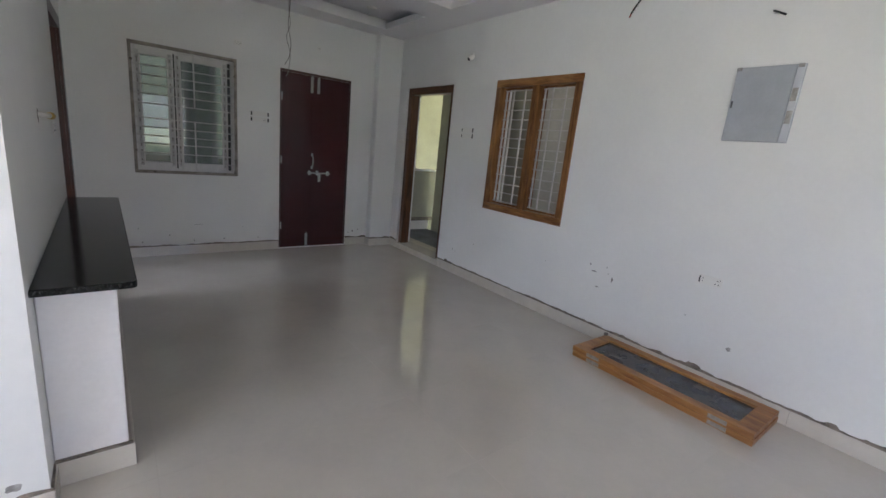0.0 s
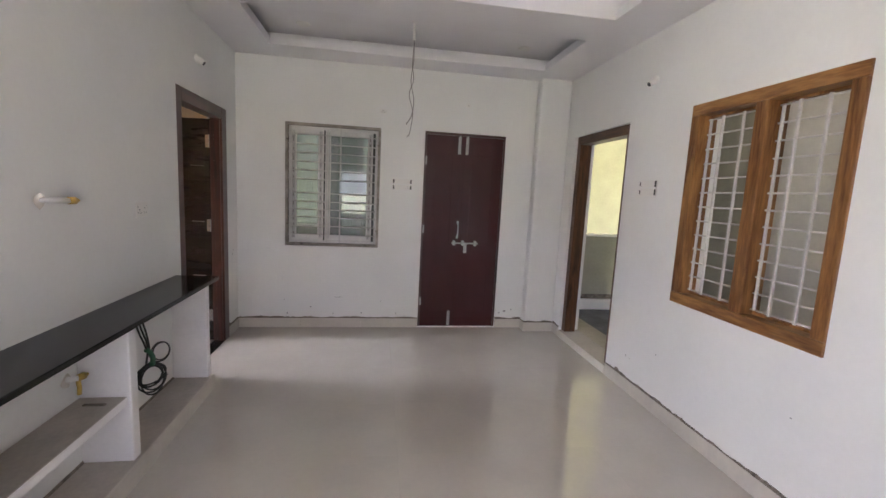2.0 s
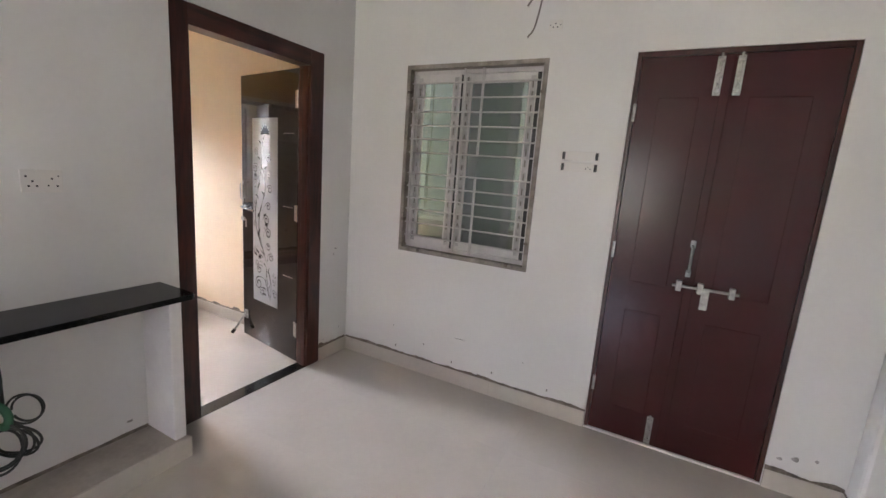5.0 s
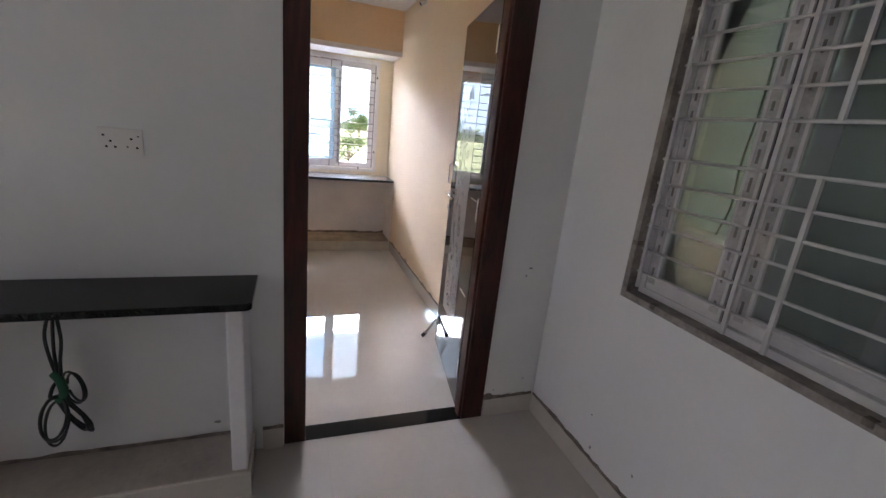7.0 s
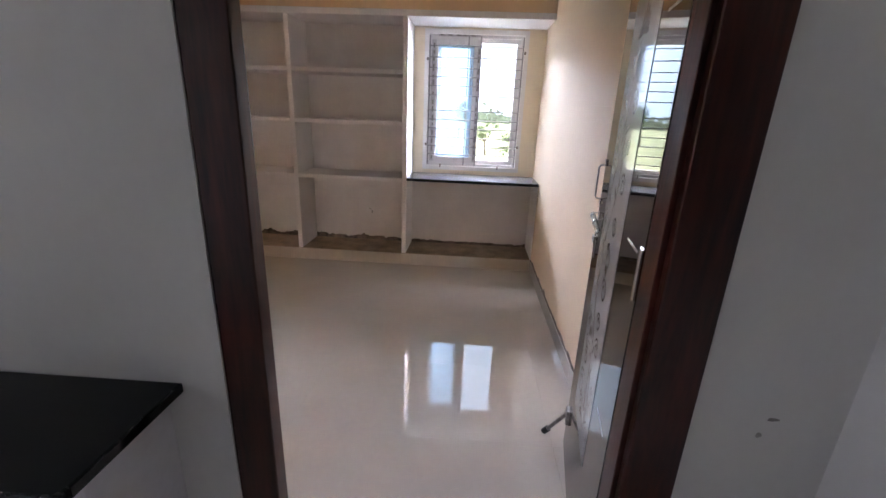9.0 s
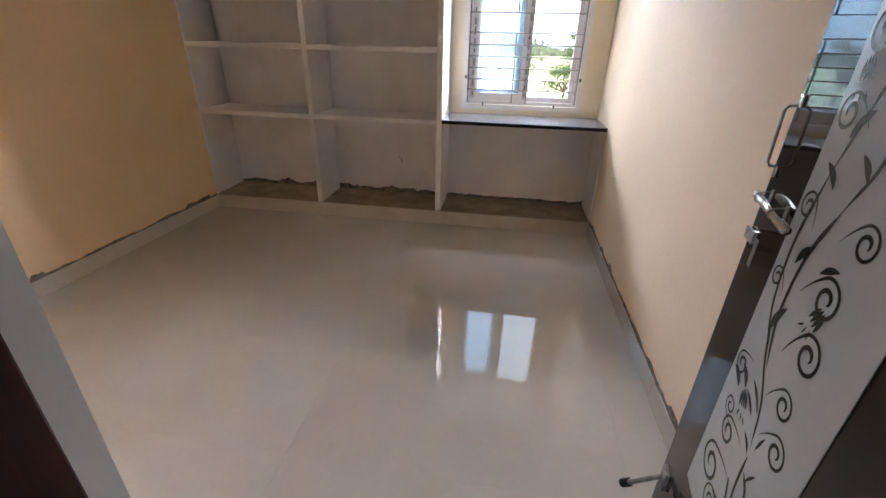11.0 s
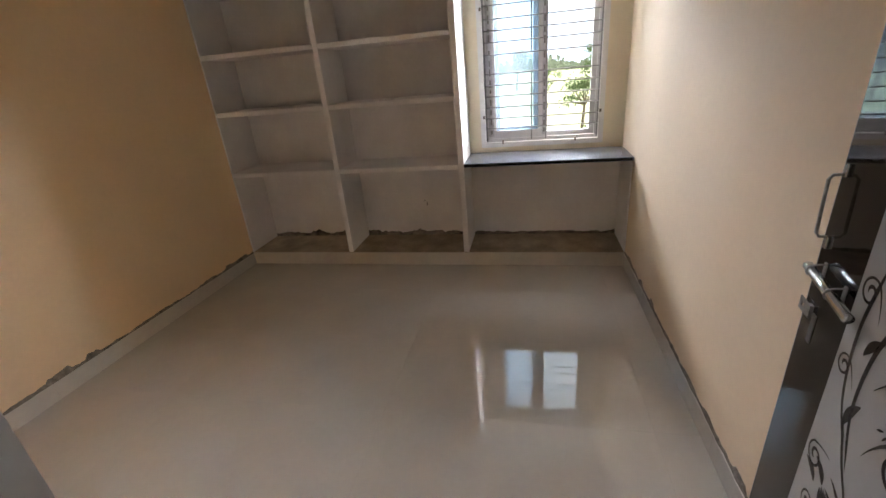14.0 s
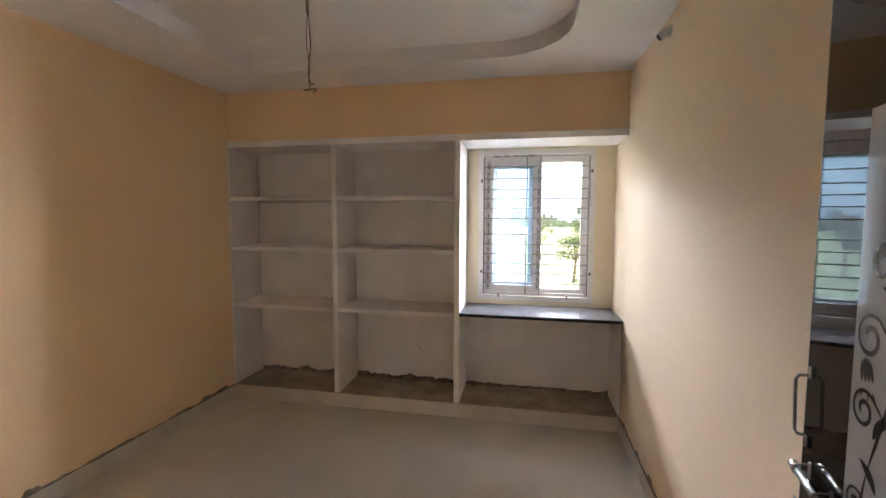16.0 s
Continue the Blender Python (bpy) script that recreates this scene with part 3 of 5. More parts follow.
def floral():
    """Stems climbing from one foot, with tendrils, leaves and buds."""
    bm = bmesh.new()
    c, up = (P0 + P1) / 2, math.pi / 2
    x0 = c - 0.075

    def sweep(ctrl, w0, w1):
        pts = [(p.x, p.z) for p in curve([(x, 0, z) for x, z in ctrl], 12)]
        ribbon(bm, pts, w0, w1)

    sweep([(x0, 0.39), (x0 + 0.030, 0.47), (x0 + 0.050, 0.56), (x0 + 0.055, 0.64)], 0.006, 0.009)
    sweep([(x0 + 0.012, 0.39), (x0 + 0.048, 0.48), (x0 + 0.080, 0.55)], 0.005, 0.009)
    sweep([(x0 - 0.004, 0.39), (x0 - 0.006, 0.50), (x0 + 0.012, 0.58), (x0 + 0.045, 0.61)], 0.004, 0.011)
    sweep([(x0 + 0.060, 0.66), (x0 + 0.085, 0.74), (x0 + 0.135, 0.81), (x0 + 0.170, 0.88)], 0.005, 0.009)
    sweep([(x0 + 0.120, 0.80), (x0 + 0.155, 0.90), (x0 + 0.150, 1.02), (x0 + 0.110, 1.12)], 0.006, 0.012)
    sweep([(x0 + 0.140, 0.82), (x0 + 0.190, 0.91), (x0 + 0.205, 1.03), (x0 + 0.185, 1.16)], 0.006, 0.010)
    sweep([(x0 + 0.110, 1.12), (x0 + 0.070, 1.21), (x0 + 0.080, 1.32), (x0 + 0.125, 1.40)], 0.007, 0.010)
    sweep([(x0 + 0.185, 1.16), (x0 + 0.150, 1.27), (x0 + 0.120, 1.38), (x0 + 0.110, 1.50)], 0.006, 0.010)
    sweep([(x0 + 0.110, 1.50), (x0 + 0.100, 1.56), (x0 + 0.075, 1.61)], 0.006, 0.010)
    for x, z, aim, r, side, w in (
            (-0.010, 0.42, up + 0.5, 0.026, 1, 0.006), (-0.012, 0.50, up + 0.2, 0.020, 1, 0.004), (-0.016, 0.56, up + 0.3, 0.018, 1, 0.004),
            (0.035, 0.43, up - 0.9, 0.030, -1, 0.007), (0.075, 0.54, 0.15, 0.040, -1, 0.011), (0.090, 0.63, 0.25, 0.027, -1, 0.009),
            (0.140, 0.62, -0.1, 0.020, 1, 0.006), (0.055, 0.70, up + 0.6, 0.026, 1, 0.008), (0.085, 0.77, up + 0.5, 0.024, 1, 0.008),
            (0.100, 0.86, up + 0.4, 0.031, 1, 0.010), (0.165, 0.78, 0.0, 0.022, -1, 0.007), (0.205, 0.93, up - 0.4, 0.018, -1, 0.006),
            (0.125, 0.97, up + 0.6, 0.030, 1, 0.010), (0.085, 1.08, up + 0.6, 0.024, 1, 0.008), (0.195, 1.06, up - 0.2, 0.022, -1, 0.007),
            (0.070, 1.20, up + 0.5, 0.026, 1, 0.009), (0.150, 1.24, up - 0.7, 0.026, -1, 0.009), (0.065, 1.30, up + 0.4, 0.020, 1, 0.006),
            (0.150, 1.34, up - 0.5, 0.030, -1, 0.010), (0.090, 1.42, up + 0.6, 0.027, 1, 0.009), (0.125, 1.47, up - 0.6, 0.024, -1, 0.008)):
        spiral(bm, x0 + x, z, aim, r, side, w)
    for x, z, ang, ln, wd, bend in (
            (0.020, 0.46, up + 0.1, 0.050, 0.006, 0.2), (0.062, 0.45, up - 0.8, 0.055, 0.014, -0.5), (0.058, 0.41, up - 1.0, 0.060, 0.014, -0.5),
            (0.030, 0.60, up + 0.3, 0.045, 0.007, 0.2), (0.062, 0.64, up - 0.6, 0.040, 0.009, -0.4), (0.045, 0.67, up + 0.2, 0.045, 0.007, 0.1),
            (0.100, 0.70, up - 0.8, 0.055, 0.010, -0.3), (0.085, 0.72, up - 0.7, 0.070, 0.010, -0.3), (0.185, 0.70, up - 0.5, 0.050, 0.018, -0.6),
            (0.160, 0.72, up - 0.3, 0.050, 0.018, -0.6), (0.165, 0.86, up + 0.0, 0.070, 0.020, 0.4), (0.175, 1.00, up + 0.3, 0.060, 0.018, 0.4),
            (0.095, 1.02, up + 0.8, 0.050, 0.013, 0.3), (0.160, 1.14, up - 0.5, 0.055, 0.016, -0.4), (0.085, 1.17, up - 0.4, 0.050, 0.014, -0.4),
            (0.175, 1.22, up + 0.3, 0.060, 0.018, 0.4), (0.085, 1.36, up + 0.6, 0.050, 0.014, 0.4), (0.135, 1.43, up - 0.7, 0.050, 0.016, -0.4),
            (0.120, 1.54, up - 0.6, 0.050, 0.014, -0.3)):
        petal(bm, x0 + x, z, ang, ln, wd, bend)
    bud(bm, x0 + 0.140, 0.685, up - 0.4)
    bud(bm, x0 + 0.060, 0.945, up + 0.5)
    bud(bm, x0 + 0.200, 1.30, up - 0.2)
    for j in range(9):
        petal(bm, x0 + 0.070 + 0.004 * (j - 4), 1.615, up + (4 - j) * 0.30, 0.080 - 0.008 * abs(j - 4), 0.017, 0.10 * (4 - j))
    return bm


part("etching", on_leaf(floral()), MOTIF, inlay, "dark floral scroll etching")
for z in (0.25, 1.09, 1.84):
    h = bmesh.new()
    box(-0.006, 0.032, -0.030, 0.003, z - 0.055, z + 0.055, 0.001, h)
    rod(h, (-0.004, 0.005, z - 0.057), (-0.004, 0.005, z + 0.057), 0.006, 10)
    part("hinge", on_leaf(h), STEEL, DOOR2, "steel butt hinge")
    for dz in (-0.03, 0.0, 0.03):
        part("screw", on_leaf(rod(bmesh.new(), (0.018, 0.002, z + dz), (0.018, 0.0045, z + dz), 0.0035, 8)), DULLSTEEL, DOOR2)
pull = bmesh.new()
tube(pull, [(LW - 0.016, 0.003, 1.122), (LW - 0.016, 0.016, 1.123), (LW - 0.018, 0.022, 1.131), (LW - 0.010, 0.022, 1.233), (LW - 0.008, 0.016, 1.241), (LW - 0.008, 0.003, 1.242)], 0.003, 8)
part("pull_handle", on_leaf(pull), DULLSTEEL, DOOR2, "thin steel pull handle", True)
for z in (1.112, 1.252):
    part("handle_bracket", on_leaf(box(LW - 0.027, LW - 0.015, 0.0, 0.006, z - 0.012, z + 0.012, 0.002)), STEEL, DOOR2)
part("bolt", on_leaf(rod(bmesh.new(), (LW - 0.198, 0.021, 1.046), (LW - 0.020, 0.021, 1.062), 0.0088, 16)), STEEL, DOOR2, "polished steel sliding bolt", True)
for x, z in ((LW - 0.125, 1.053), (LW - 0.040, 1.060)):
    st = bmesh.new()
    tube(st, [(x, 0.001, z + 0.014), (x, 0.018, z + 0.012), (x, 0.0275, z + 0.008), (x, 0.0305, z), (x, 0.0275, z - 0.008), (x, 0.018, z - 0.011)], 0.0018, 6)
    box(x - 0.005, x + 0.005, 0.0, 0.003, z - 0.014, z + 0.018, 0.001, st)
    part("bolt_staple", on_leaf(st), DULLSTEEL, DOOR2)
lockp = cells([LW - 0.040, LW - 0.012, LW - 0.002, LW + 0.008], [0.0045, 0.0070], [0.953, 0.962, 0.972, 0.981], lambda x, y, z: not (LW - 0.012 < x < LW - 0.002 and 0.962 < z < 0.972))
box(LW - 0.040, LW - 0.026, 0.0, 0.0045, 0.953, 0.981, 0, lockp)
part("hasp_plate", on_leaf(lockp), DULLSTEEL, DOOR2, "tarnished steel hasp plate")
part("lock_plate", on_leaf(box(LW - 0.060, LW - 0.044, 0.0, 0.0022, 0.905, 0.970, 0.001)), DULLSTEEL, DOOR2, "tarnished steel lock plate")
stop = bmesh.new()
box(LW - 0.075, LW - 0.030, 0.0, 0.012, 0.155, 0.225, 0.003, stop)
rod(stop, (LW - 0.052, 0.012, 0.195), (LW + 0.012, 0.075, 0.050), 0.0085, 10)
arm = part("door_stay", on_leaf(stop), DULLSTEEL, DOOR2, "folding steel door stay")
part("rubber_foot", on_leaf(rod(bmesh.new(), (LW + 0.010, 0.072, 0.055), (LW + 0.022, 0.088, 0.027), 0.014, 12)), BLACK, arm)

# double door in the north wall, closed
DOOR1 = thing("double_door", (2.30, NY, 0), "closed maroon painted wooden double door with steel bolts", "door", "", "structure")
dx0, dx1 = D1[0], D1[1]
fr = bmesh.new()
for a, b in ((dx0 + 0.001, dx0 + 0.022), (dx1 - 0.022, dx1 - 0.001)):
    box(a, b, NY + 0.004, NY + 0.09, 0, D1[3] - 0.001, 0.002, fr)
box(dx0 + 0.022, dx1 - 0.022, NY + 0.004, NY + 0.09, 2.098, D1[3] - 0.001, 0.002, fr)
part("frame", fr, FRAMEDARK, DOOR1)
MEET = 2.272


def door_half(a, b):
    bm = cells([a, a + 0.075, b - 0.075, b], [NY + 0.010, NY + 0.0125, NY + 0.045], [0.012, 0.155, 0.80, 0.90, 1.93, 2.095],
               lambda x, y, z: y > NY + 0.0125 or not (a + 0.075 < x < b - 0.075 and (0.155 < z < 0.80 or 0.90 < z < 1.93)))
    for z0, z1 in ((0.185, 0.77), (0.93, 1.90)):
        box(a + 0.10, b - 0.10, NY + 0.0108, NY + 0.02, z0, z1, 0.004, bm)
    return bm


part("leaf", door_half(dx0 + 0.024, MEET - 0.0015), MAROON, DOOR1)
part("leaf", door_half(MEET + 0.0015, dx1 - 0.024), MAROON, DOOR1)
part("cover_strip", box(MEET - 0.022, MEET + 0.020, NY + 0.002, NY + 0.0095, 0.015, 2.09, 0.003), MAROON, DOOR1)


def tower_bolt(x, z0, z1):
    bm = bmesh.new()
    box(x - 0.016, x + 0.016, NY - 0.001, NY + 0.004, z0, z1, 0.001, bm)
    rod(bm, (x, NY - 0.010, z0 + 0.01), (x, NY - 0.010, z1 + 0.012), 0.006, 10)
    for z in (z0 + 0.02, (z0 + z1) / 2, z1 - 0.02):
        box(x - 0.013, x + 0.013, NY - 0.018, NY + 0.001, z - 0.009, z + 0.009, 0.003, bm)
    rod(bm, (x, NY - 0.010, (z0 + z1) / 2 - 0.04), (x + 0.004, NY - 0.032, (z0 + z1) / 2 - 0.04), 0.005, 8)
    return bm


for x, z0, z1 in ((2.236, 1.905, 2.085), (2.318, 1.905, 2.085), (2.205, 0.02, 0.185)):
    part("tower_bolt", tower_bolt(x, z0, z1), DULLSTEEL, DOOR1, "steel tower bolt")
hd = bmesh.new()
tube(hd, [(2.258, NY + 0.002, 1.03), (2.258, NY - 0.032, 1.045), (2.258, NY - 0.036, 1.10), (2.258, NY - 0.032, 1.155), (2.258, NY + 0.002, 1.17)], 0.007, 8)
for z in (1.022, 1.178):
    box(2.246, 2.270, NY - 0.002, NY + 0.004, z - 0.018, z + 0.018, 0.001, hd)
part("handle", hd, DULLSTEEL, DOOR1, "steel pull handle", True)
al = bmesh.new()
rod(al, (2.195, NY - 0.016, 0.955), (2.490, NY - 0.016, 0.955), 0.0075, 10)
for x in (2.225, 2.322, 2.460):
    box(x - 0.013, x + 0.013, NY - 0.026, NY + 0.004, 0.928, 0.983, 0.003, al)
box(2.330, 2.365, NY - 0.024, NY - 0.018, 0.850, 0.955, 0.002, al)
part("sliding_bolt", al, DULLSTEEL, DOOR1, "steel sliding door bolt with hasp")
part("bottom_edge", box(dx0, dx1, NY - 0.004, NY + 0.10, -0.012, 0.010, 0.002), LEDGE, DOOR1, "rough pale sill under the door")
hinges = [part("hinge", box(dx0 + 0.014, dx0 + 0.030, NY - 0.002, NY + 0.006, z, z + 0.09, 0.002), DULLSTEEL, DOOR1) for z in (0.25, 1.05, 1.78)]

# east doorway frame and stone sill
FRAME3 = thing("east_door_frame", (EX + 0.1, 4.72, 0), "brown varnished wooden frame of the open east doorway", "door frame", "", "structure")
part("sill", box(EX - 0.012, EX + 0.219, D3[0] + 0.001, D3[1] - 0.001, -0.012, 0.072, 0.004), SKIRT, FRAME3, "beige stone sill")
for y0, y1 in ((D3[0] + 0.001, D3[0] + 0.075), (D3[1] - 0.075, D3[1] - 0.001)):
    part("jamb", box(EX + 0.030, EX + 0.150, y0, y1, 0.072, 2.129, 0.003), FRAMEMID, FRAME3)
part("head", box(EX + 0.030, EX + 0.150, D3[0] + 0.075, D3[1] - 0.075, 2.045, 2.129, 0.003), FRAMEMID_Y, FRAME3)

# ---- windows ----
BARS = (1.0, 0.923, 0.850, 0.777, 0.704, 0.632, 0.517, 0.444, 0.376, 0.306, 0.230, 0.155, 0.09)


def grill(parent, axis, plane, u0, u1, z0, z1, zs, verts, r, material):
    """Horizontal bars with uprights; verts are (place along, bottom, top)."""
    def p(u, z):
        return (u, plane, z) if axis == "y" else (plane, u, z)
    for z in zs:
        part("grill_bar", rod(bmesh.new(), p(u0, z), p(u1, z), r, 6), material, parent, smooth=True)
    for u, a, b in verts:
        q = bmesh.new()
        e = r * 1.15
        box(*((u - e, u + e, plane - e - 0.004, plane + e - 0.004) if axis == "y" else (plane - e - 0.004, plane + e - 0.004, u - e, u + e)), a, b, 0, q)
        part("grill_upright", q, material, parent)


def sash(parent, axis, plane, u0, u1, z0, z1, w, t, material, pane, label):
    """A sliding sash: four members round a pane."""
    s = part("sash", cells_frame(axis, plane, t, u0, u1, z0, z1, w), material, parent, label)
    g = part("pane", pane_mesh(axis, plane + t / 2, u0 + w * 0.9, u1 - w * 0.9, z0 + w * 0.9, z1 - w * 0.9), pane, s)
    g.visible_shadow = False
    return s


def pane_mesh(axis, plane, u0, u1, z0, z1):
    return box(u0, u1, plane - 0.002, plane + 0.002, z0, z1) if axis == "y" else box(plane - 0.002, plane + 0.002, u0, u1, z0, z1)


def cells_frame(axis, plane, t, u0, u1, z0, z1, w):
    us, zs, ps = [u0, u0 + w, u1 - w, u1], [z0, z0 + w, z1 - w, z1], [plane, plane + t]

    def full(x, y, z):
        u = x if axis == "y" else y
        return not (u0 + w < u < u1 - w and z0 + w < z < z1 - w)

    bm = cells(us, ps, zs, full) if axis == "y" else cells(ps, us, zs, full)
    edges = [e for e in bm.edges if e.calc_face_angle(0) > 0.5]
    bmesh.ops.bevel(bm, geom=edges, offset=0.0015, segments=1, affect="EDGES")
    return bm


# north window: dirty edge, white frame, two glazed sashes, a mesh sash, grill
WIN1 = thing("window_1", (0.93, NY, W1[2]), "white sliding window with dusty panes behind a white steel grill", "window", "", "structure")
part("edge_trim", cells_frame("y", NY - 0.004, 0.060, W1[0] + 0.001, W1[1] - 0.001, W1[2] + 0.001, W1[3] - 0.001, 0.026), EDGE, WIN1, "stained grey-brown window edge")
part("window_frame", cells_frame("y", NY + 0.058, 0.085, W1[0] + 0.003, W1[1] - 0.003, W1[2] + 0.003, W1[3] - 0.003, 0.048), UPVC, WIN1)
sash(WIN1, "y", NY + 0.064, 0.50, 0.825, 0.925, 2.07, 0.055, 0.022, UPVC, FILM, "dusty glazed sliding sash")
sash(WIN1, "y", NY + 0.088, 0.840, 1.325, 0.925, 2.07, 0.055, 0.022, UPVC, FILM, "dusty glazed sliding sash")
sash(WIN1, "y", NY + 0.113, 0.90, 1.225, 0.925, 2.07, 0.060, 0.020, SHADEDFRAME, TINTED, "dark mesh sliding sash")
# black strips painted in for the shade in the gaps beside the sashes
for a, b in ((0.826, 0.839), (1.326, 1.350)):
    part("interlock", box(a, b, NY + 0.070, NY + 0.125, 0.93, 2.065, 0.001), BLACK, WIN1, "black strip standing in for the shaded gap beside a sash")
ZN = (2.01, 1.917, 1.828, 1.74, 1.652, 1.562, 1.422, 1.334, 1.253, 1.174, 1.081, 0.99)
grill(WIN1, "y", NY + 0.028, 0.474, 1.388, 0.9, 2.09, ZN, [(0.505, 0.93, 2.085), (0.872, 0.915, 2.09), (1.000, 1.562, 2.09), (1.000, 0.915, 1.422), (1.372, 0.93, 2.085)], 0.0055, GRILL)
for u, z in ((0.478, 1.95), (0.478, 1.10), (1.385, 1.94), (1.385, 1.05)):
    part("grill_lug", box(u - 0.012, u + 0.012, NY - 0.008, NY + 0.02, z - 0.008, z + 0.008, 0.002), CEMENT, WIN1)
for u in (0.62, 1.27):
    part("grill_lug", box(u - 0.012, u + 0.012, NY - 0.006, NY + 0.02, 0.885, 0.905, 0.002), CEMENT, WIN1)
# protective tape with small unreadable print along the stiles
for k, x in enumerate((0.527, 0.797, 0.868, 1.297)):
    yy = NY + (0.0625 if k < 2 else 0.0865)
    tape = part("tape", box(x - 0.016, x + 0.016, yy, yy + 0.001, 0.95, 2.05), TAPE, WIN1, "dusty white protective tape")
    marks = bmesh.new()
    rnd = random.Random(k)
    z = 0.97
    while z < 2.02:
        h = rnd.uniform(0.02, 0.05)
        box(x - 0.005, x + 0.004, yy - 0.0008, yy, z, z + h, 0, marks)
        z += h + rnd.uniform(0.02, 0.07)
    part("print_bars", marks, WIRE, tape)

# east window: teak frame with two grilled lights
WIN2 = thing("window_2", (EX, 3.0, W2[2]), "varnished teak window frame with two white steel grills", "window", "", "structure")
y0, y1, z0, z1 = W2
for a, b in ((y0 + 0.001, y0 + 0.070), (y1 - 0.075, y1 - 0.001)):
    part("stile", box(EX - 0.010, EX + 0.115, a, b, z0 + 0.07, z1 - 0.07, 0.004), TEAK, WIN2)
part("mullion", box(EX - 0.012, EX + 0.105, 2.960, 3.040, z0 + 0.07, z1 - 0.07, 0.005), TEAK, WIN2)
part("head_rail", box(EX - 0.010, EX + 0.115, y0 + 0.001, y1 - 0.001, z1 - 0.070, z1 - 0.001, 0.004), TEAK_Y, WIN2)
part("sill_rail", box(EX - 0.012, EX + 0.115, y0 + 0.001, y1 - 0.001, z0 + 0.001, z0 + 0.070, 0.004), TEAK_Y, WIN2)
for a, b in ((y0 + 0.070, 2.960), (3.040, y1 - 0.075)):
    part("rebate", cells_frame("x", EX + 0.070, 0.03, a, b, z0 + 0.070, z1 - 0.070, 0.014), TEAK, WIN2)
    zz = [z0 + 0.100 + k * (z1 - z0 - 0.20) / 12 for k in range(13)]
    w = b - a
    grill(WIN2, "x", EX + 0.055, a + 0.004, b - 0.004, z0, z1, zz, [(a + 0.028, zz[0], zz[-1]), (a + w * 0.33, zz[0] - 0.01, zz[-1] + 0.01), (a + w * 0.70, zz[0] - 0.01, zz[-1] + 0.01), (b - 0.028, zz[0], zz[-1])], 0.0052, GRILL)

# bedroom window
WIN3 = thing("window_3", (BB, 4.61, W3[2]), "white sliding window with steel grill over the field", "window", "", "structure")
y0, y1, z0, z1 = W3
part("plaster_band", cells_frame("x", BB - 0.03, 0.038, y0 + 0.001, y1 - 0.001, z0 + 0.001, z1 - 0.001, 0.038), LEDGE, WIN3, "white band round the window")
part("window_frame", cells_frame("x", BB - 0.115, 0.082, y0 + 0.018, y1 - 0.018, z0 + 0.018, z1 - 0.018, 0.045), UPVC, WIN3)
sash(WIN3, "x", BB - 0.060, y0 + 0.055, 4.765, z0 + 0.055, z1 - 0.055, 0.068, 0.022, UPVC, BLUISH, "glazed sliding sash")
sash(WIN3, "x", BB - 0.112, y0 + 0.060, 4.750, z0 + 0.055, z1 - 0.055, 0.092, 0.020, SHADEDFRAME, CLEAR, "second sash behind the first, coloured as if in shade")
sash(WIN3, "x", BB - 0.088, 4.71, y1 - 0.055, z0 + 0.055, z1 - 0.055, 0.045, 0.022, UPVC, CLEAR, "glazed sliding sash")
ZB = (1.976, 1.88, 1.79, 1.713, 1.635, 1.55, 1.416, 1.333, 1.252, 1.169, 1.086, 1.008)
grill(WIN3, "x", BB - 0.016, y0 + 0.036, y1 - 0.036, z0, z1, ZB, [(y0 + 0.046, 0.91, 2.06), (4.645, 1.55, 2.06), (4.645, 0.91, 1.416), (4.756, 0.91, 2.06), (y1 - 0.046, 0.91, 2.06)], 0.0048, BACKLITGRILL)
for u, z in ((y0 + 0.03, 1.86), (y0 + 0.03, 1.10), (y1 - 0.03, 1.93), (y1 - 0.03, 1.10)):
    part("grill_lug", box(BB - 0.02, BB + 0.012, u - 0.008, u + 0.008, z - 0.012, z + 0.012, 0.002), CEMENT, WIN3)
for u in (4.42, 4.98):
    part("grill_lug", box(BB - 0.02, BB + 0.012, u - 0.006, u + 0.006, 0.885, 0.915, 0.002), CEMENT, WIN3)

# protective tape with small unreadable print on the inner sash and the head
def taped(y0, y1, z0, z1, x, seed):
    tape = part("tape", box(x, x + 0.001, y0, y1, z0, z1), TAPE, WIN3, "dusty white protective tape")
    marks, rnd, up = bmesh.new(), random.Random(seed), z1 - z0 > y1 - y0
    at, end = (z0 if up else y0) + 0.02, (z1 if up else y1) - 0.05
    while at < end:
        ln = rnd.uniform(0.025, 0.06)
        a, b = ((y0 + y1) / 2 - 0.006, (y0 + y1) / 2 + 0.006) if up else ((z0 + z1) / 2 - 0.006, (z0 + z1) / 2 + 0.006)
        box(x + 0.001, x + 0.0018, *((a, b, at, at + ln) if up else (at, at + ln, a, b)), 0, marks)
        at += ln + rnd.uniform(0.015, 0.05)
    part("print_bars", marks, WIRE, tape)


taped(y0 + 0.063, y0 + 0.103, 0.94, 2.03, BB - 0.0379, 1)
taped(y0 + 0.023, y0 + 0.052, 0.92, 2.05, BB - 0.0329, 2)
taped(y0 + 0.12, 4.76, 2.056, 2.084, BB - 0.0329, 3)
taped(4.727, 4.757, 0.94, 2.03, BB - 0.0379, 4)

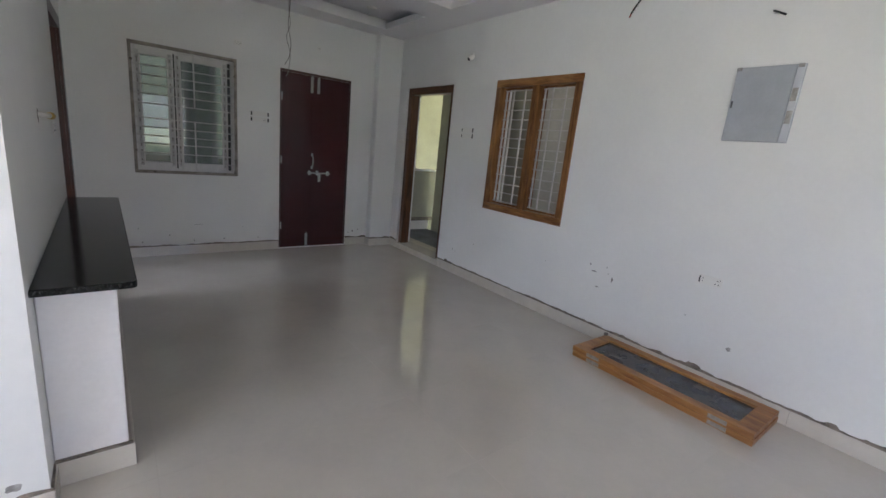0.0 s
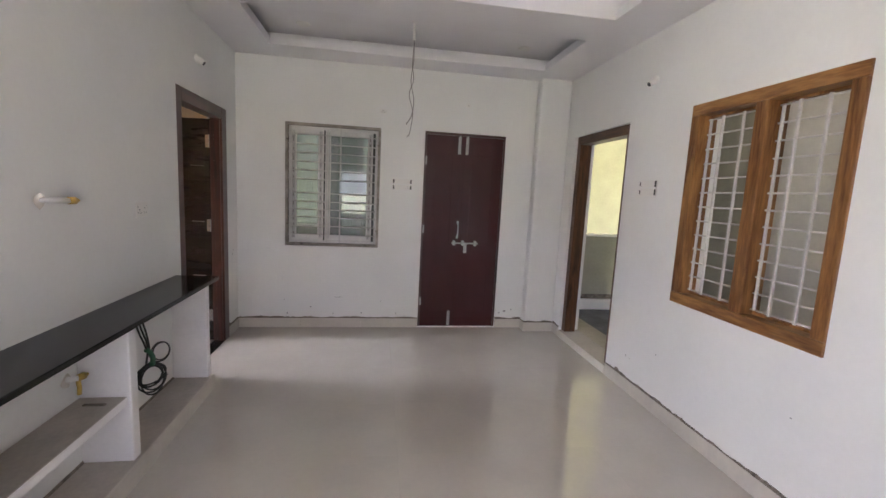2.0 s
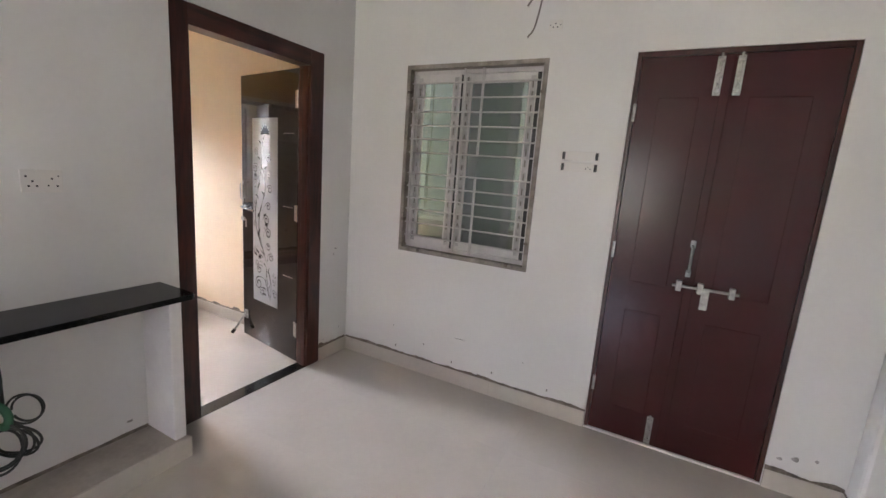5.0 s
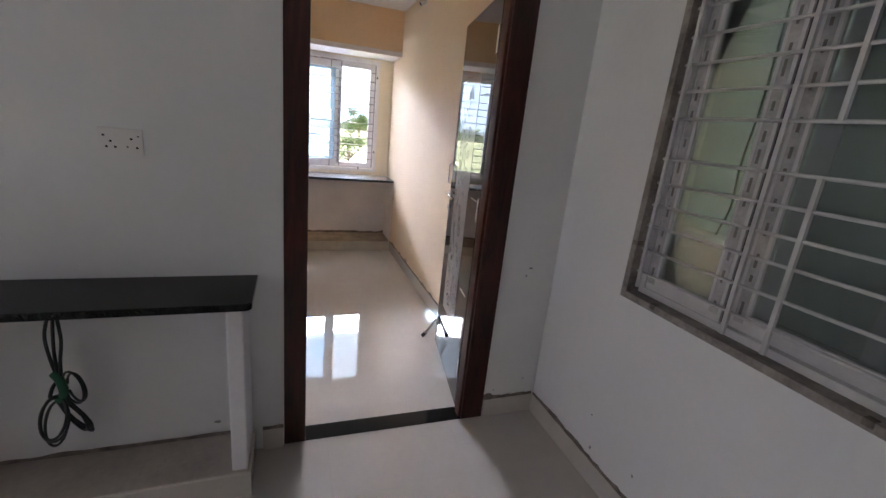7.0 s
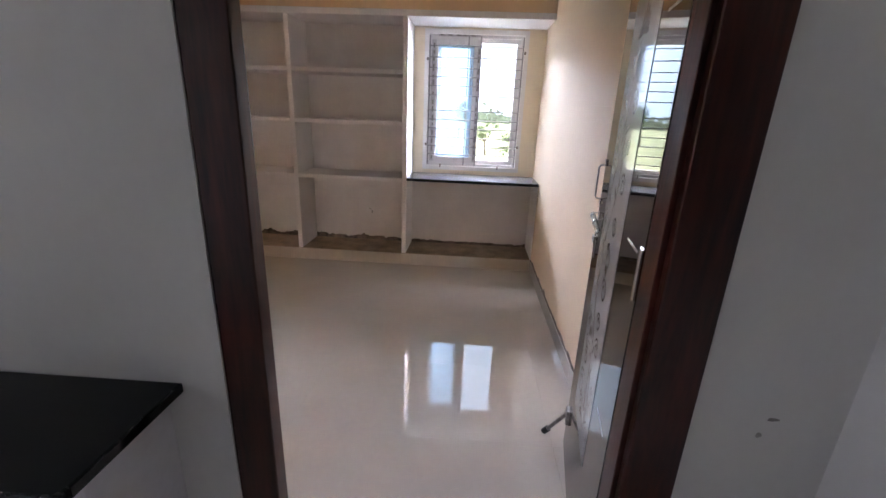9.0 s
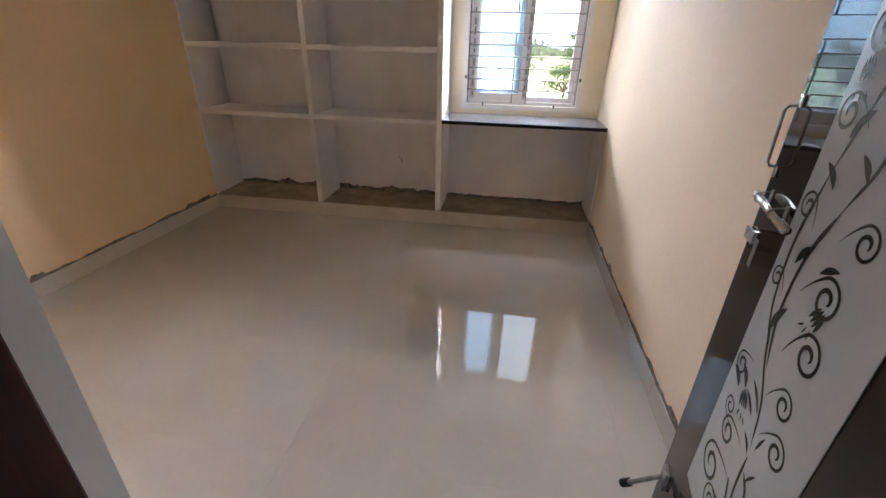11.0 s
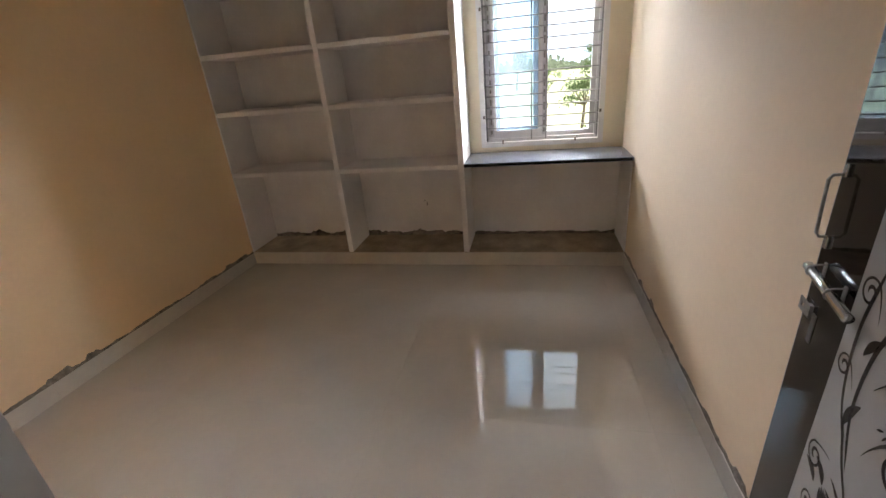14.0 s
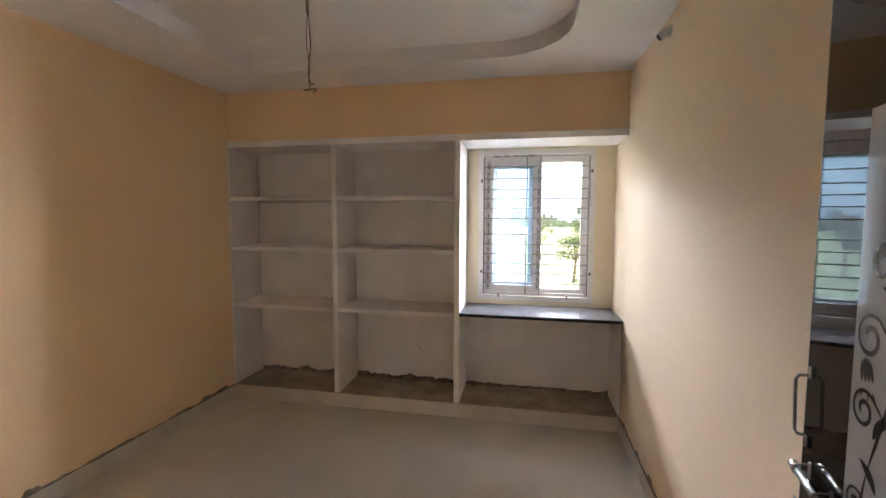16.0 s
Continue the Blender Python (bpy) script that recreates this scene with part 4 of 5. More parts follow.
# ---- bedroom shelving, built into the west wall ----
D1Y, D2Y = (3.110, 3.152), (4.108, 4.152)
SHELVES = thing("built_in_shelving", (BB, 3.1, 0), "chalky white built-in plaster shelving, empty", "shelving")
part("plinth", box(BB + 0.001, BF + 0.002, BS + 0.001, BN - 0.001, -0.012, 0.105, 0.003), SKIRT, SHELVES, "dusty beige tiled plinth")
part("plinth_bed", box(BB + 0.013, BF - 0.001, BS + 0.013, BN - 0.013, 0.1052, 0.1085), DUSTY, SHELVES, "dull brown dusty cement bed")
part("back_panel", box(BB + 0.001, BB + 0.012, BS + 0.001, D2Y[0], 0.106, 2.126), SHELF, SHELVES)
part("back_panel", box(BB + 0.001, BB + 0.012, D2Y[1], BN - 0.001, 0.106, 0.80), SHELF, SHELVES)
part("side_lining", box(BB + 0.012, BF - 0.002, BS + 0.0005, BS + 0.012, 0.106, 2.126, 0.002), SHELF, SHELVES)
part("side_lining", box(BB + 0.012, BF - 0.012, BN - 0.010, BN - 0.0005, 0.106, 0.79, 0.002), SHELF, SHELVES)
part("top_slab", box(BB + 0.002, BF + 0.004, BS + 0.001, BN - 0.001, 2.126, 2.176, 0.006), SHELF, SHELVES)
for a, b in (D1Y, D2Y):
    part("divider", box(BB + 0.012, BF - 0.001, a, b, 0.106, 2.126, 0.006), SHELF, SHELVES)
for a, b in ((BS + 0.012, D1Y[0]), (D1Y[1], D2Y[0])):
    for z in (1.704, 1.286, 0.800):
        part("shelf", box(BB + 0.012, BF - 0.003, a, b, z - 0.016, z + 0.018, 0.005), SHELF, SHELVES)
solid("window_ledge", box(BB + 0.001, BF + 0.014, D2Y[1], BN - 0.001, 0.798, 0.824, 0.004), REFLECTGRANITE, "polished granite ledge, lightened for the window's reflection, with dark front edge", "ledge")
part("front_edge", box(BF + 0.0142, BF + 0.0162, D2Y[1], BN - 0.013, 0.799, 0.822, 0.0005), GRANITE, bpy.data.objects["window_ledge"], "dark edge of the ledge")


# ---- skirting with a ragged cement line above it ----
def skirt(name, p, q, out, h=0.10, seed=1, line=0.018, t=0.012):
    """Tiles along a wall from p to q, standing out by t in the direction out."""
    p, q, o = Vector((*p, 0)), Vector((*q, 0)), Vector((*out, 0))
    run = (q - p).length
    d = (q - p).normalized()
    n = max(1, round(run / 0.6))
    ob = None
    bm = bmesh.new()
    rnd = random.Random(seed)
    for k in range(n):
        a, b = p + d * (run * k / n + 0.0006), p + d * (run * (k + 1) / n - 0.0006)
        a2, b2 = a + o * t, b + o * t
        xs, ys = sorted((a.x, b2.x)), sorted((a.y, b2.y))
        box(xs[0], xs[1], ys[0], ys[1], -0.012, h + rnd.uniform(-0.001, 0.001), 0.0012, bm)
    ob = solid(name, bm, SKIRT, "beige skirting tile with raw cement line", "baseboard", "structure")
    bm = bmesh.new()
    m = max(4, int(run / 0.018))
    last = None
    for k in range(m + 1):
        c = p + d * (run * k / m)
        f = noise.noise(c * 9 + Vector((seed, 0, 0))) + 0.6 * noise.noise(c * 34)
        zt = h + line * max(0.15, 0.75 + 0.75 * f) + (0.018 if noise.noise(c * 5.3 + Vector((0, seed, 0))) > 0.42 else 0)
        w = t * (0.55 + 0.35 * noise.noise(c * 20))
        row = [bm.verts.new(c + o * 0.0005 + Vector((0, 0, h - 0.004))), bm.verts.new(c + o * (w + 0.002) + Vector((0, 0, h - 0.004))), bm.verts.new(c + o * w + Vector((0, 0, h + 0.35 * (zt - h)))), bm.verts.new(c + o * 0.0012 + Vector((0, 0, zt)))]
        if last:
            for i in range(4):
                bm.faces.new((last[i], last[(i + 1) % 4], row[(i + 1) % 4], row[i]))
        last = row
    part("cement_line", bm, CEMENT, ob, "ragged raw cement line")
    return ob


skirt("baseboard_east", (EX, SY), (EX, D3[0] - 0.012), (-1, 0), seed=3)
skirt("baseboard_east_corner", (EX, D3[1] + 0.004), (EX, 5.37), (-1, 0), seed=4)
skirt("baseboard_pillar", (3.038, 5.37), (EX - 0.013, 5.37), (0, -1), seed=5)
skirt("baseboard_pillar_side", (3.05, 5.37), (3.05, NY - 0.013), (-1, 0), seed=6)
skirt("baseboard_north_corner", (D1[1] + 0.002, NY), (3.049, NY), (0, -1), seed=7)
skirt("baseboard_north", (0.0, NY), (D1[0] - 0.002, NY), (0, -1), seed=8)
skirt("baseboard_west_corner", (0, D2[1] + 0.002), (0, NY - 0.013), (1, 0), seed=9)
skirt("baseboard_west", (0, 4.125), (0, D2[0] - 0.002), (1, 0), seed=10)
skirt("baseboard_wall_end", (WX, WALL_END), (0.050, WALL_END), (0, -1), seed=11)
skirt("baseboard_wall_end_side", (0, WALL_END), (0, 2.126), (1, 0), seed=12)
skirt("baseboard_bedroom_north", (BF + 0.003, BN), (-0.15, BN), (0, -1), seed=13)
south = skirt("baseboard_bedroom_south", (BF + 0.003, BS), (-0.14, BS), (0, 1), seed=14)
south.matrix_world = pose(BF, BS, 0, 0, 0, math.degrees(math.atan(-SKEW))) @ pose(-BF, -BS, 0) @ south.matrix_world
skirt("baseboard_bedroom_east", (-0.132, BS - 0.108), (-0.132, D2[0] - 0.03), (-1, 0), seed=15)


def cement_patch(name, x, y0, y1, z, seed, height=0.05):
    """A ragged strip of raw cement at the foot of a niche."""
    bm, last = bmesh.new(), None
    m = int((y1 - y0) / 0.015)
    for k in range(m + 1):
        y = y0 + (y1 - y0) * k / m
        f = noise.noise(Vector((y * 7, seed, 0))) + 0.5 * noise.noise(Vector((y * 30, seed, 3)))
        row = [bm.verts.new((x, y, z)), bm.verts.new((x + 0.012, y, z)), bm.verts.new((x + 0.0015, y, z + height * max(0.25, 0.75 + 0.7 * f)))]
        if last:
            for i in range(3):
                bm.faces.new((last[i], last[(i + 1) % 3], row[(i + 1) % 3], row[i]))
        last = row
    return part("cement_line", bm, CEMENT, SHELVES, "ragged raw cement line")


cement_patch("c", BB + 0.012, BS + 0.012, D1Y[0], 0.105, 1)
cement_patch("c", BB + 0.012, D1Y[1], D2Y[0], 0.105, 2)
cement_patch("c", BB + 0.012, D2Y[1], BN - 0.011, 0.105, 3, 0.035)

# ---- hall counter along the west wall ----
COUNTER = thing("wall_counter", (0.13, 3.1, 0), "low built-in wall counter with black granite top and open niches", "counter")
def slab_top():
    """A slab with rounded front corners and eased edges."""
    bm = box(0.0015, 0.291, 2.040, 4.118, 0.800, 0.826)
    up = [e for e in bm.edges if abs(e.verts[0].co.z - e.verts[1].co.z) > 0.01 and e.verts[0].co.x > 0.2]
    bmesh.ops.bevel(bm, geom=up, offset=0.022, segments=4, profile=0.5, affect="EDGES")
    bmesh.ops.bevel(bm, geom=[e for e in bm.edges if abs(e.verts[0].co.z - e.verts[1].co.z) < 0.001], offset=0.004, segments=2, profile=0.5, affect="EDGES")
    return bm


part("granite_top", slab_top(), GRANITE, COUNTER, "polished black granite slab")
part("plinth", box(0.0015, 0.250, 2.128, 4.098, -0.012, 0.104, 0.003), SKIRT, COUNTER, "beige tiled plinth")
part("plinth_top", box(0.004, 0.240, 2.136, 4.092, 0.104, 0.1062), DUSTYTILE, COUNTER, "dusty brown tile on the plinth")
for a, b, n in ((2.140, 2.205, "end_panel"), (3.085, 3.150, "divider"), (4.030, 4.085, "end_panel")):
    part(n, box(0.0015, 0.230, a, b, 0.1063, 0.800, 0.006), SHELF, COUNTER)
part("shelf", box(0.0015, 0.215, 2.205, 3.085, 0.400, 0.440, 0.006), SHELF, COUNTER, "dusty beige topped shelf")
part("shelf_tile", box(0.010, 0.211, 2.208, 3.082, 0.440, 0.443), DUSTYTILE, COUNTER)
cl, last = bmesh.new(), None
for k in range(140):
    y = 2.206 + (4.029 - 2.206) * k / 139
    zt = 0.106 + 0.016 * max(0.2, 0.8 + noise.noise(Vector((y * 8, 5, 0))))
    row = [cl.verts.new((0.002, y, 0.103)), cl.verts.new((0.012, y, 0.1035)), cl.verts.new((0.003, y, zt))]
    if last:
        for i in range(3):
            cl.faces.new((last[i], last[(i + 1) % 3], row[(i + 1) % 3], row[i]))
    last = row
part("cement_line", cl, CEMENT, COUNTER, "ragged raw cement line")
part("cement_line", box(0.004, 0.244, 2.1265, 2.142, 0.1025, 0.112, 0.002), CEMENT, COUNTER)

offcut = thing("tile_offcut", (0.115, 3.002, 0.443), "thin dark tile offcut lying on the counter shelf", "debris")
part("offcut", box(0.098, 0.190, 2.995, 3.009, 0.4432, 0.450, 0.001), CEMENT, offcut)

# ---- small things in the hall ----
def coil():
    t = thing("cable_coil", (0.10, 3.46, 0.815), "black cable bundle tied in loops, hanging under the granite top", "cable")
    leads = ([(0.095, 3.448, 0.816), (0.100, 3.452, 0.74), (0.118, 3.438, 0.65), (0.140, 3.455, 0.56), (0.150, 3.474, 0.49)],
             [(0.102, 3.460, 0.816), (0.106, 3.464, 0.74), (0.122, 3.462, 0.65), (0.144, 3.468, 0.57), (0.153, 3.478, 0.48)],
             [(0.108, 3.468, 0.816), (0.112, 3.474, 0.73), (0.130, 3.486, 0.64), (0.148, 3.482, 0.56), (0.156, 3.480, 0.47)])
    for pts in leads:
        part("lead", tube(bmesh.new(), curve(pts, 8), 0.0055, 8), CABLE, t, smooth=True)
    part("lead", tube(bmesh.new(), curve([(0.148, 3.470, 0.50), (0.152, 3.452, 0.47), (0.150, 3.440, 0.435)], 6), 0.006, 8), CABLE, t, smooth=True)
    rnd = random.Random(3)
    for k in range(6):
        side = -1 if k < 3 else 1
        ru, rz = rnd.uniform(0.058, 0.086), rnd.uniform(0.058, 0.080)
        cu = rnd.uniform(-0.018, 0.018)
        pts = []
        for a in [2 * math.pi * i / 36 + 1.57 for i in range(37)]:
            down = (1 - math.sin(a)) / 2
            u = cu * down + ru * math.cos(a)
            n = side * (0.004 + 0.050 * down) + 0.006 * (k % 3 - 1) * down
            z = 0.440 - rz * (1 - math.sin(a)) - 0.010 * (k % 3)
            pts.append((0.162 + 0.66 * u - 0.75 * n * 0.8, 3.477 + 0.75 * u + 0.66 * n, z))
        part("loop", tube(bmesh.new(), pts, 0.0048, 6), CABLE, t, smooth=True)
    for k in range(2):
        r = 0.052 - 0.006 * k
        pts = [(0.190 + 0.62 * r * math.cos(a), 3.525 + 0.01 * k + 0.78 * r * math.cos(a), 0.488 + (0.058 - 0.006 * k) * math.sin(a)) for a in [2 * math.pi * i / 28 + 3.6 for i in range(27)]]
        part("loop", tube(bmesh.new(), pts, 0.0042, 6), CABLE, t, smooth=True)
    part("tie", tube(bmesh.new(), curve([(0.146, 3.458, 0.525), (0.158, 3.478, 0.500), (0.166, 3.488, 0.465), (0.164, 3.482, 0.432)], 6), 0.014, 8), GREEN, t, "green wire tie", True)
    part("tie", box(0.148, 0.180, 3.462, 3.498, 0.422, 0.446, 0.008), GREEN, t, "green wire tie")
    return t


COIL = coil()
COIL.matrix_world = Matrix.Translation((-0.040, 0.025, 0.0)) @ COIL.matrix_world


def pipe_stub(y, z, ln, x=0.0, drop=False):
    t = thing("pipe_stub", (x, y, z), "white water pipe stub with yellow plug in the wall", "pipe")
    part("pipe", tube(bmesh.new(), [(x - 0.01, y - ln, z + 0.004), (x + 0.012, y - ln * 0.6, z + 0.002), (x + 0.030, y, z)], 0.013, 12), LEDGE, t, smooth=True)
    p = bmesh.new()
    cone(p, (x + 0.030, y, z), (x + 0.038, y + 0.03, z), 0.016, 0.017, 12)
    cone(p, (x + 0.038, y + 0.03, z), (x + 0.042, y + 0.048, z), 0.012, 0.007, 8)
    part("plug", p, BRASS, t, "yellow plug", True)
    if drop:
        part("foam_drip", tube(bmesh.new(), [(x + 0.022, y + 0.01, z - 0.005), (x + 0.026, y + 0.012, z - 0.05), (x + 0.024, y + 0.012, z - 0.085)], 0.010, 8), BRASS, t, "yellow sealing drip", True)
    patch = bmesh.new()
    bmesh.ops.create_circle(patch, cap_ends=True, segments=14, radius=0.032, matrix=pose(x + 0.0012, y - ln, z, 0, 90, 0))
    for v in patch.verts:
        v.co += Vector((0, noise.noise(v.co * 40) * 0.012, noise.noise(v.co * 37 + Vector((4, 0, 0))) * 0.012))
    part("cement_patch", patch, SKIRT, t, "rough patch round the pipe")


pipe_stub(3.06, 1.372, 0.12)
pipe_stub(3.035, 0.562, 0.03, 0.008, True)


def bulb_holder(x, y, z, out):
    """A tilted white batten holder with a dark mouth; out is the way from the wall."""
    t = thing("bulb_holder", (x, y, z), "white plastic angled bulb holder with empty dark mouth", "lamp holder", "bulb holders")
    o = Vector(out)
    side = Vector((-o.y, o.x, 0))
    b = bmesh.new()
    cone(b, Vector((x, y, z)), Vector((x, y, z)) + o * 0.018, 0.032, 0.027, 16)
    part("base", b, PLASTIC, t, smooth=False)
    tip = Vector((x, y, z)) + o * 0.055 + Vector((0, 0, -0.032))
    b = bmesh.new()
    cone(b, Vector((x, y, z)) + o * 0.012, tip, 0.021, 0.023, 14)
    part("socket", b, PLASTIC, t)
    d = (tip - Vector((x, y, z)) - o * 0.012).normalized()
    part("mouth", rod(bmesh.new(), tip - d * 0.002, tip + d * 0.0015, 0.017, 14), BLACK, t, "dark empty mouth")
    return t


bulb_holder(0, 4.573, 2.402, (1, 0, 0))
bulb_holder(EX, 3.95, 2.385, (-1, 0, 0))
bulb_holder(-2.241, BN, 2.492, (0, -1, 0))
loose = thing("loose_wires", (EX, 1.24, 2.35), "short dark wire ends sticking from the wall", "wire")
part("wire", tube(bmesh.new(), [(EX + 0.004, 1.275, 2.375), (EX - 0.02, 1.25, 2.36), (EX - 0.03, 1.20, 2.335)], 0.006, 6), BLACK, loose)
part("wire", tube(bmesh.new(), [(EX + 0.004, 1.27, 2.365), (EX - 0.03, 1.235, 2.345)], 0.004, 6), LEDGE, loose)
loose = thing("loose_wires", (EX, 2.15, 2.52), "red and black wire ends hanging from the wall", "wire")
part("wire", tube(bmesh.new(), curve([(EX + 0.004, 2.10, 2.62), (EX - 0.025, 2.12, 2.58), (EX - 0.03, 2.17, 2.50)], 6), 0.006, 6), CABLE, loose)
part("wire", tube(bmesh.new(), curve([(EX - 0.026, 2.135, 2.56), (EX - 0.03, 2.16, 2.52), (EX - 0.026, 2.18, 2.475)], 6), 0.005, 6), mat("red_wire", (0.35, 0.05, 0.03), 0.5), loose)


def switch_plate(m, w, h, voids, pins, label):
    """A plate of w by h in its own x and z, facing -y, with dark voids and pin holes."""
    t = thing("switch_plate", m, label, "switch plate", "switch plates")

    def put(bm):
        bm.transform(m)
        return bm
    part("plate", put(box(-w / 2, w / 2, -0.006, -0.0005, -h / 2, h / 2, 0.0015)), PLASTIC, t)
    for x, z, a, b in voids:
        part("void", put(box(x - a / 2, x + a / 2, -0.0068, -0.005, z - b / 2, z + b / 2)), BLACK, t, "dark empty switch slot")
    for x, z, r in pins:
        part("pin_hole", put(rod(bmesh.new(), (x, -0.0066, z), (x, -0.004, z), r, 8)), BLACK, t)
    return t


for z in (0.032, -0.030):
    switch_plate(pose(1.640, NY, 1.556 + z), 0.205, 0.050, [(-0.090, 0, 0.016, 0.040), (0.090, 0, 0.016, 0.040)], [(0.05, 0.004, 0.003), (0.062, -0.006, 0.003), (0.038, -0.006, 0.003)] if z < 0 else [], "white switch plate with empty slots on the north wall")
    switch_plate(pose(EX, 3.905, 1.60 + z, 0, 0, -90), 0.205, 0.050, [(-0.090, 0, 0.012, 0.030), (0.090, 0, 0.018, 0.042)], [], "white switch plate with empty slots on the east wall")
SOCK = [(-0.028, 0.0, 0.004), (-0.040, -0.018, 0.004), (-0.016, -0.018, 0.004), (-0.046, 0.018, 0.004), (0.030, 0.010, 0.004), (0.045, -0.018, 0.004), (0.018, -0.016, 0.003), (0.050, 0.02, 0.003)]
switch_plate(pose(0, 3.712, 1.302, 0, 0, 90), 0.125, 0.085, [], SOCK, "white socket plate on the west wall")
switch_plate(pose(EX, 1.250, 0.728, 0, 0, -90), 0.150, 0.062, [(-0.063, 0, 0.008, 0.045)], [(0.045, 0.01, 0.004), (0.055, -0.012, 0.004), (0.034, -0.012, 0.004), (0.06, 0.018, 0.003), (-0.045, 0.01, 0.003), (-0.045, -0.01, 0.003)], "white socket plate low on the east wall")
switch_plate(pose(1.418, NY, 2.288), 0.075, 0.050, [], [(0.0, 0.008, 0.004), (-0.012, -0.01, 0.004), (0.012, -0.01, 0.004), (-0.028, 0.0, 0.003), (0.028, 0.0, 0.003)], "small white socket plate above the window")
switch_plate(pose(2.309, NY, 2.412), 0.045, 0.045, [], [(0.0, 0.0, 0.004)], "small round-holed white plate above the double door")
switch_plate(pose(-0.36, BS - SKEW * (-0.36 - BF), 1.30, 0, 0, 180 - 2.457), 0.125, 0.085, [], SOCK, "white socket plate on the bedroom wall")

# distribution board
BOARD = thing("distribution_board", (EX, 1.214, 1.64), "grey metal electrical distribution board cover", "electrical board")
part("box", box(EX - 0.010, EX + 0.02, 1.043, 1.385, 1.632, 2.066, 0.003), PANELGREY, BOARD)
part("cover", box(EX - 0.019, EX - 0.010, 1.085, 1.383, 1.634, 2.064, 0.003), PANELGREY, BOARD)
part("edge_rail", box(EX - 0.017, EX - 0.0105, 1.046, 1.082, 1.636, 2.062, 0.002), RAILGREY, BOARD, "pale edge rail")
for z in (1.90, 1.775):
    part("hinge", box(EX - 0.024, EX - 0.015, 1.050, 1.078, z - 0.036, z + 0.036, 0.002), DULLSTEEL, BOARD)
for y in (1.37, 1.065):
    part("corner_clip", box(EX - 0.023, EX - 0.015, y - 0.014, y + 0.014, 2.046, 2.066, 0.002), DULLSTEEL, BOARD)
part("latch", box(EX - 0.024, EX - 0.018, 1.366, 1.374, 1.83, 1.87, 0.001), BLACK, BOARD)


# two stacked wooden sashes on the floor
def floor_sash(z, label, dy, dx):
    t = thing("loose_shutter", (3.15 + dx, 1.30 + dy, z), label, "shutter", "shutters on the floor")
    x0, x1, y0, y1 = 2.937 + dx, 3.374 + dx, 0.712 + dy, 1.880 + dy
    for a, b in ((x0, x0 + 0.075), (x1 - 0.075, x1)):
        part("stile", box(a, b, y0, y1, z, z + 0.036, 0.003), TEAK_FLOOR, t)
    for a, b in ((y0, y0 + 0.095), (y1 - 0.085, y1)):
        part("rail", box(x0 + 0.0752, x1 - 0.0752, a, b, z, z + 0.0355, 0.003), TEAK_FLOOR, t)
    part("pane", box(x0 + 0.07, x1 - 0.07, y0 + 0.09, y1 - 0.08, z + 0.014, z + 0.020), SMOKE, t, "dusty dark pane")
    for y in (y0 + 0.13, y1 - 0.22):
        part("hinge", box(x0 - 0.003, x0 + 0.001, y, y + 0.10, z + 0.006, z + 0.032, 0.001), DULLSTEEL, t, "steel hinge leaf")
    return t


TEAK_FLOOR = wood("orange_teak_sash", (0.17, 0.055, 0.012), (0.46, 0.22, 0.065), 0.38, "Y", 5)
floor_sash(0.0, "varnished teak window shutter lying flat on the floor", -0.004, 0.0)
floor_sash(0.040, "varnished teak window shutter stacked on another one", 0.0, -0.002)
solid("screw_shim", box(3.345, 3.372, 1.86, 1.885, 0.0765, 0.098, 0.004), CEMENT, "small lump of cement on the stacked shutter", "debris")

# ceiling fittings
CZ = HZ + 0.15
fan = thing("fan_rod", (1.640, 4.50, CZ), "white fan down-rod with bare wires hanging", "fan rod")
b = bmesh.new()
cone(b, (1.640, 4.50, CZ), (1.640, 4.50, CZ - 0.03), 0.035, 0.028, 16)
rod(b, (1.640, 4.50, CZ - 0.03), (1.640, 4.50, CZ - 0.21), 0.011, 12)
part("rod", b, LEDGE, fan)
part("wire", tube(bmesh.new(), curve([(1.640, 4.50, CZ - 0.20), (1.643, 4.50, 2.52), (1.627, 4.495, 2.36), (1.655, 4.50, 2.22), (1.643, 4.50, 2.10), (1.600, 4.49, 2.02)], 10), 0.0035, 6), WIRE, fan, "grey hanging wire", True)
part("wire", tube(bmesh.new(), curve([(1.642, 4.503, CZ - 0.20), (1.635, 4.505, 2.50), (1.647, 4.50, 2.37), (1.617, 4.505, 2.26), (1.650, 4.50, 2.12), (1.633, 4.495, 1.965), (1.610, 4.49, 1.92)], 10), 0.003, 6), WIRE, fan, "grey hanging wire", True)
strip = thing("ceiling_profile", (1.645, 4.50, CZ), "slim white linear light channel in the ceiling", "ceiling light")
part("channel", box(0.965, 2.53, 4.47, 4.545, CZ - 0.012, CZ - 0.0005, 0.003), LEDGE, strip)


def downlight(x, y, z):
    t = thing("downlight", (x, y, z), "round white recessed downlight, unlit", "downlight", "downlights")
    b = bmesh.new()
    cone(b, (x, y, z), (x, y, z - 0.008), 0.060, 0.055, 24)
    part("ring", b, LEDGE, t)
    b = bmesh.new()
    cone(b, (x, y, z - 0.0081), (x, y, z - 0.0095), 0.044, 0.043, 24)
    part("lens", b, PLASTIC, t)


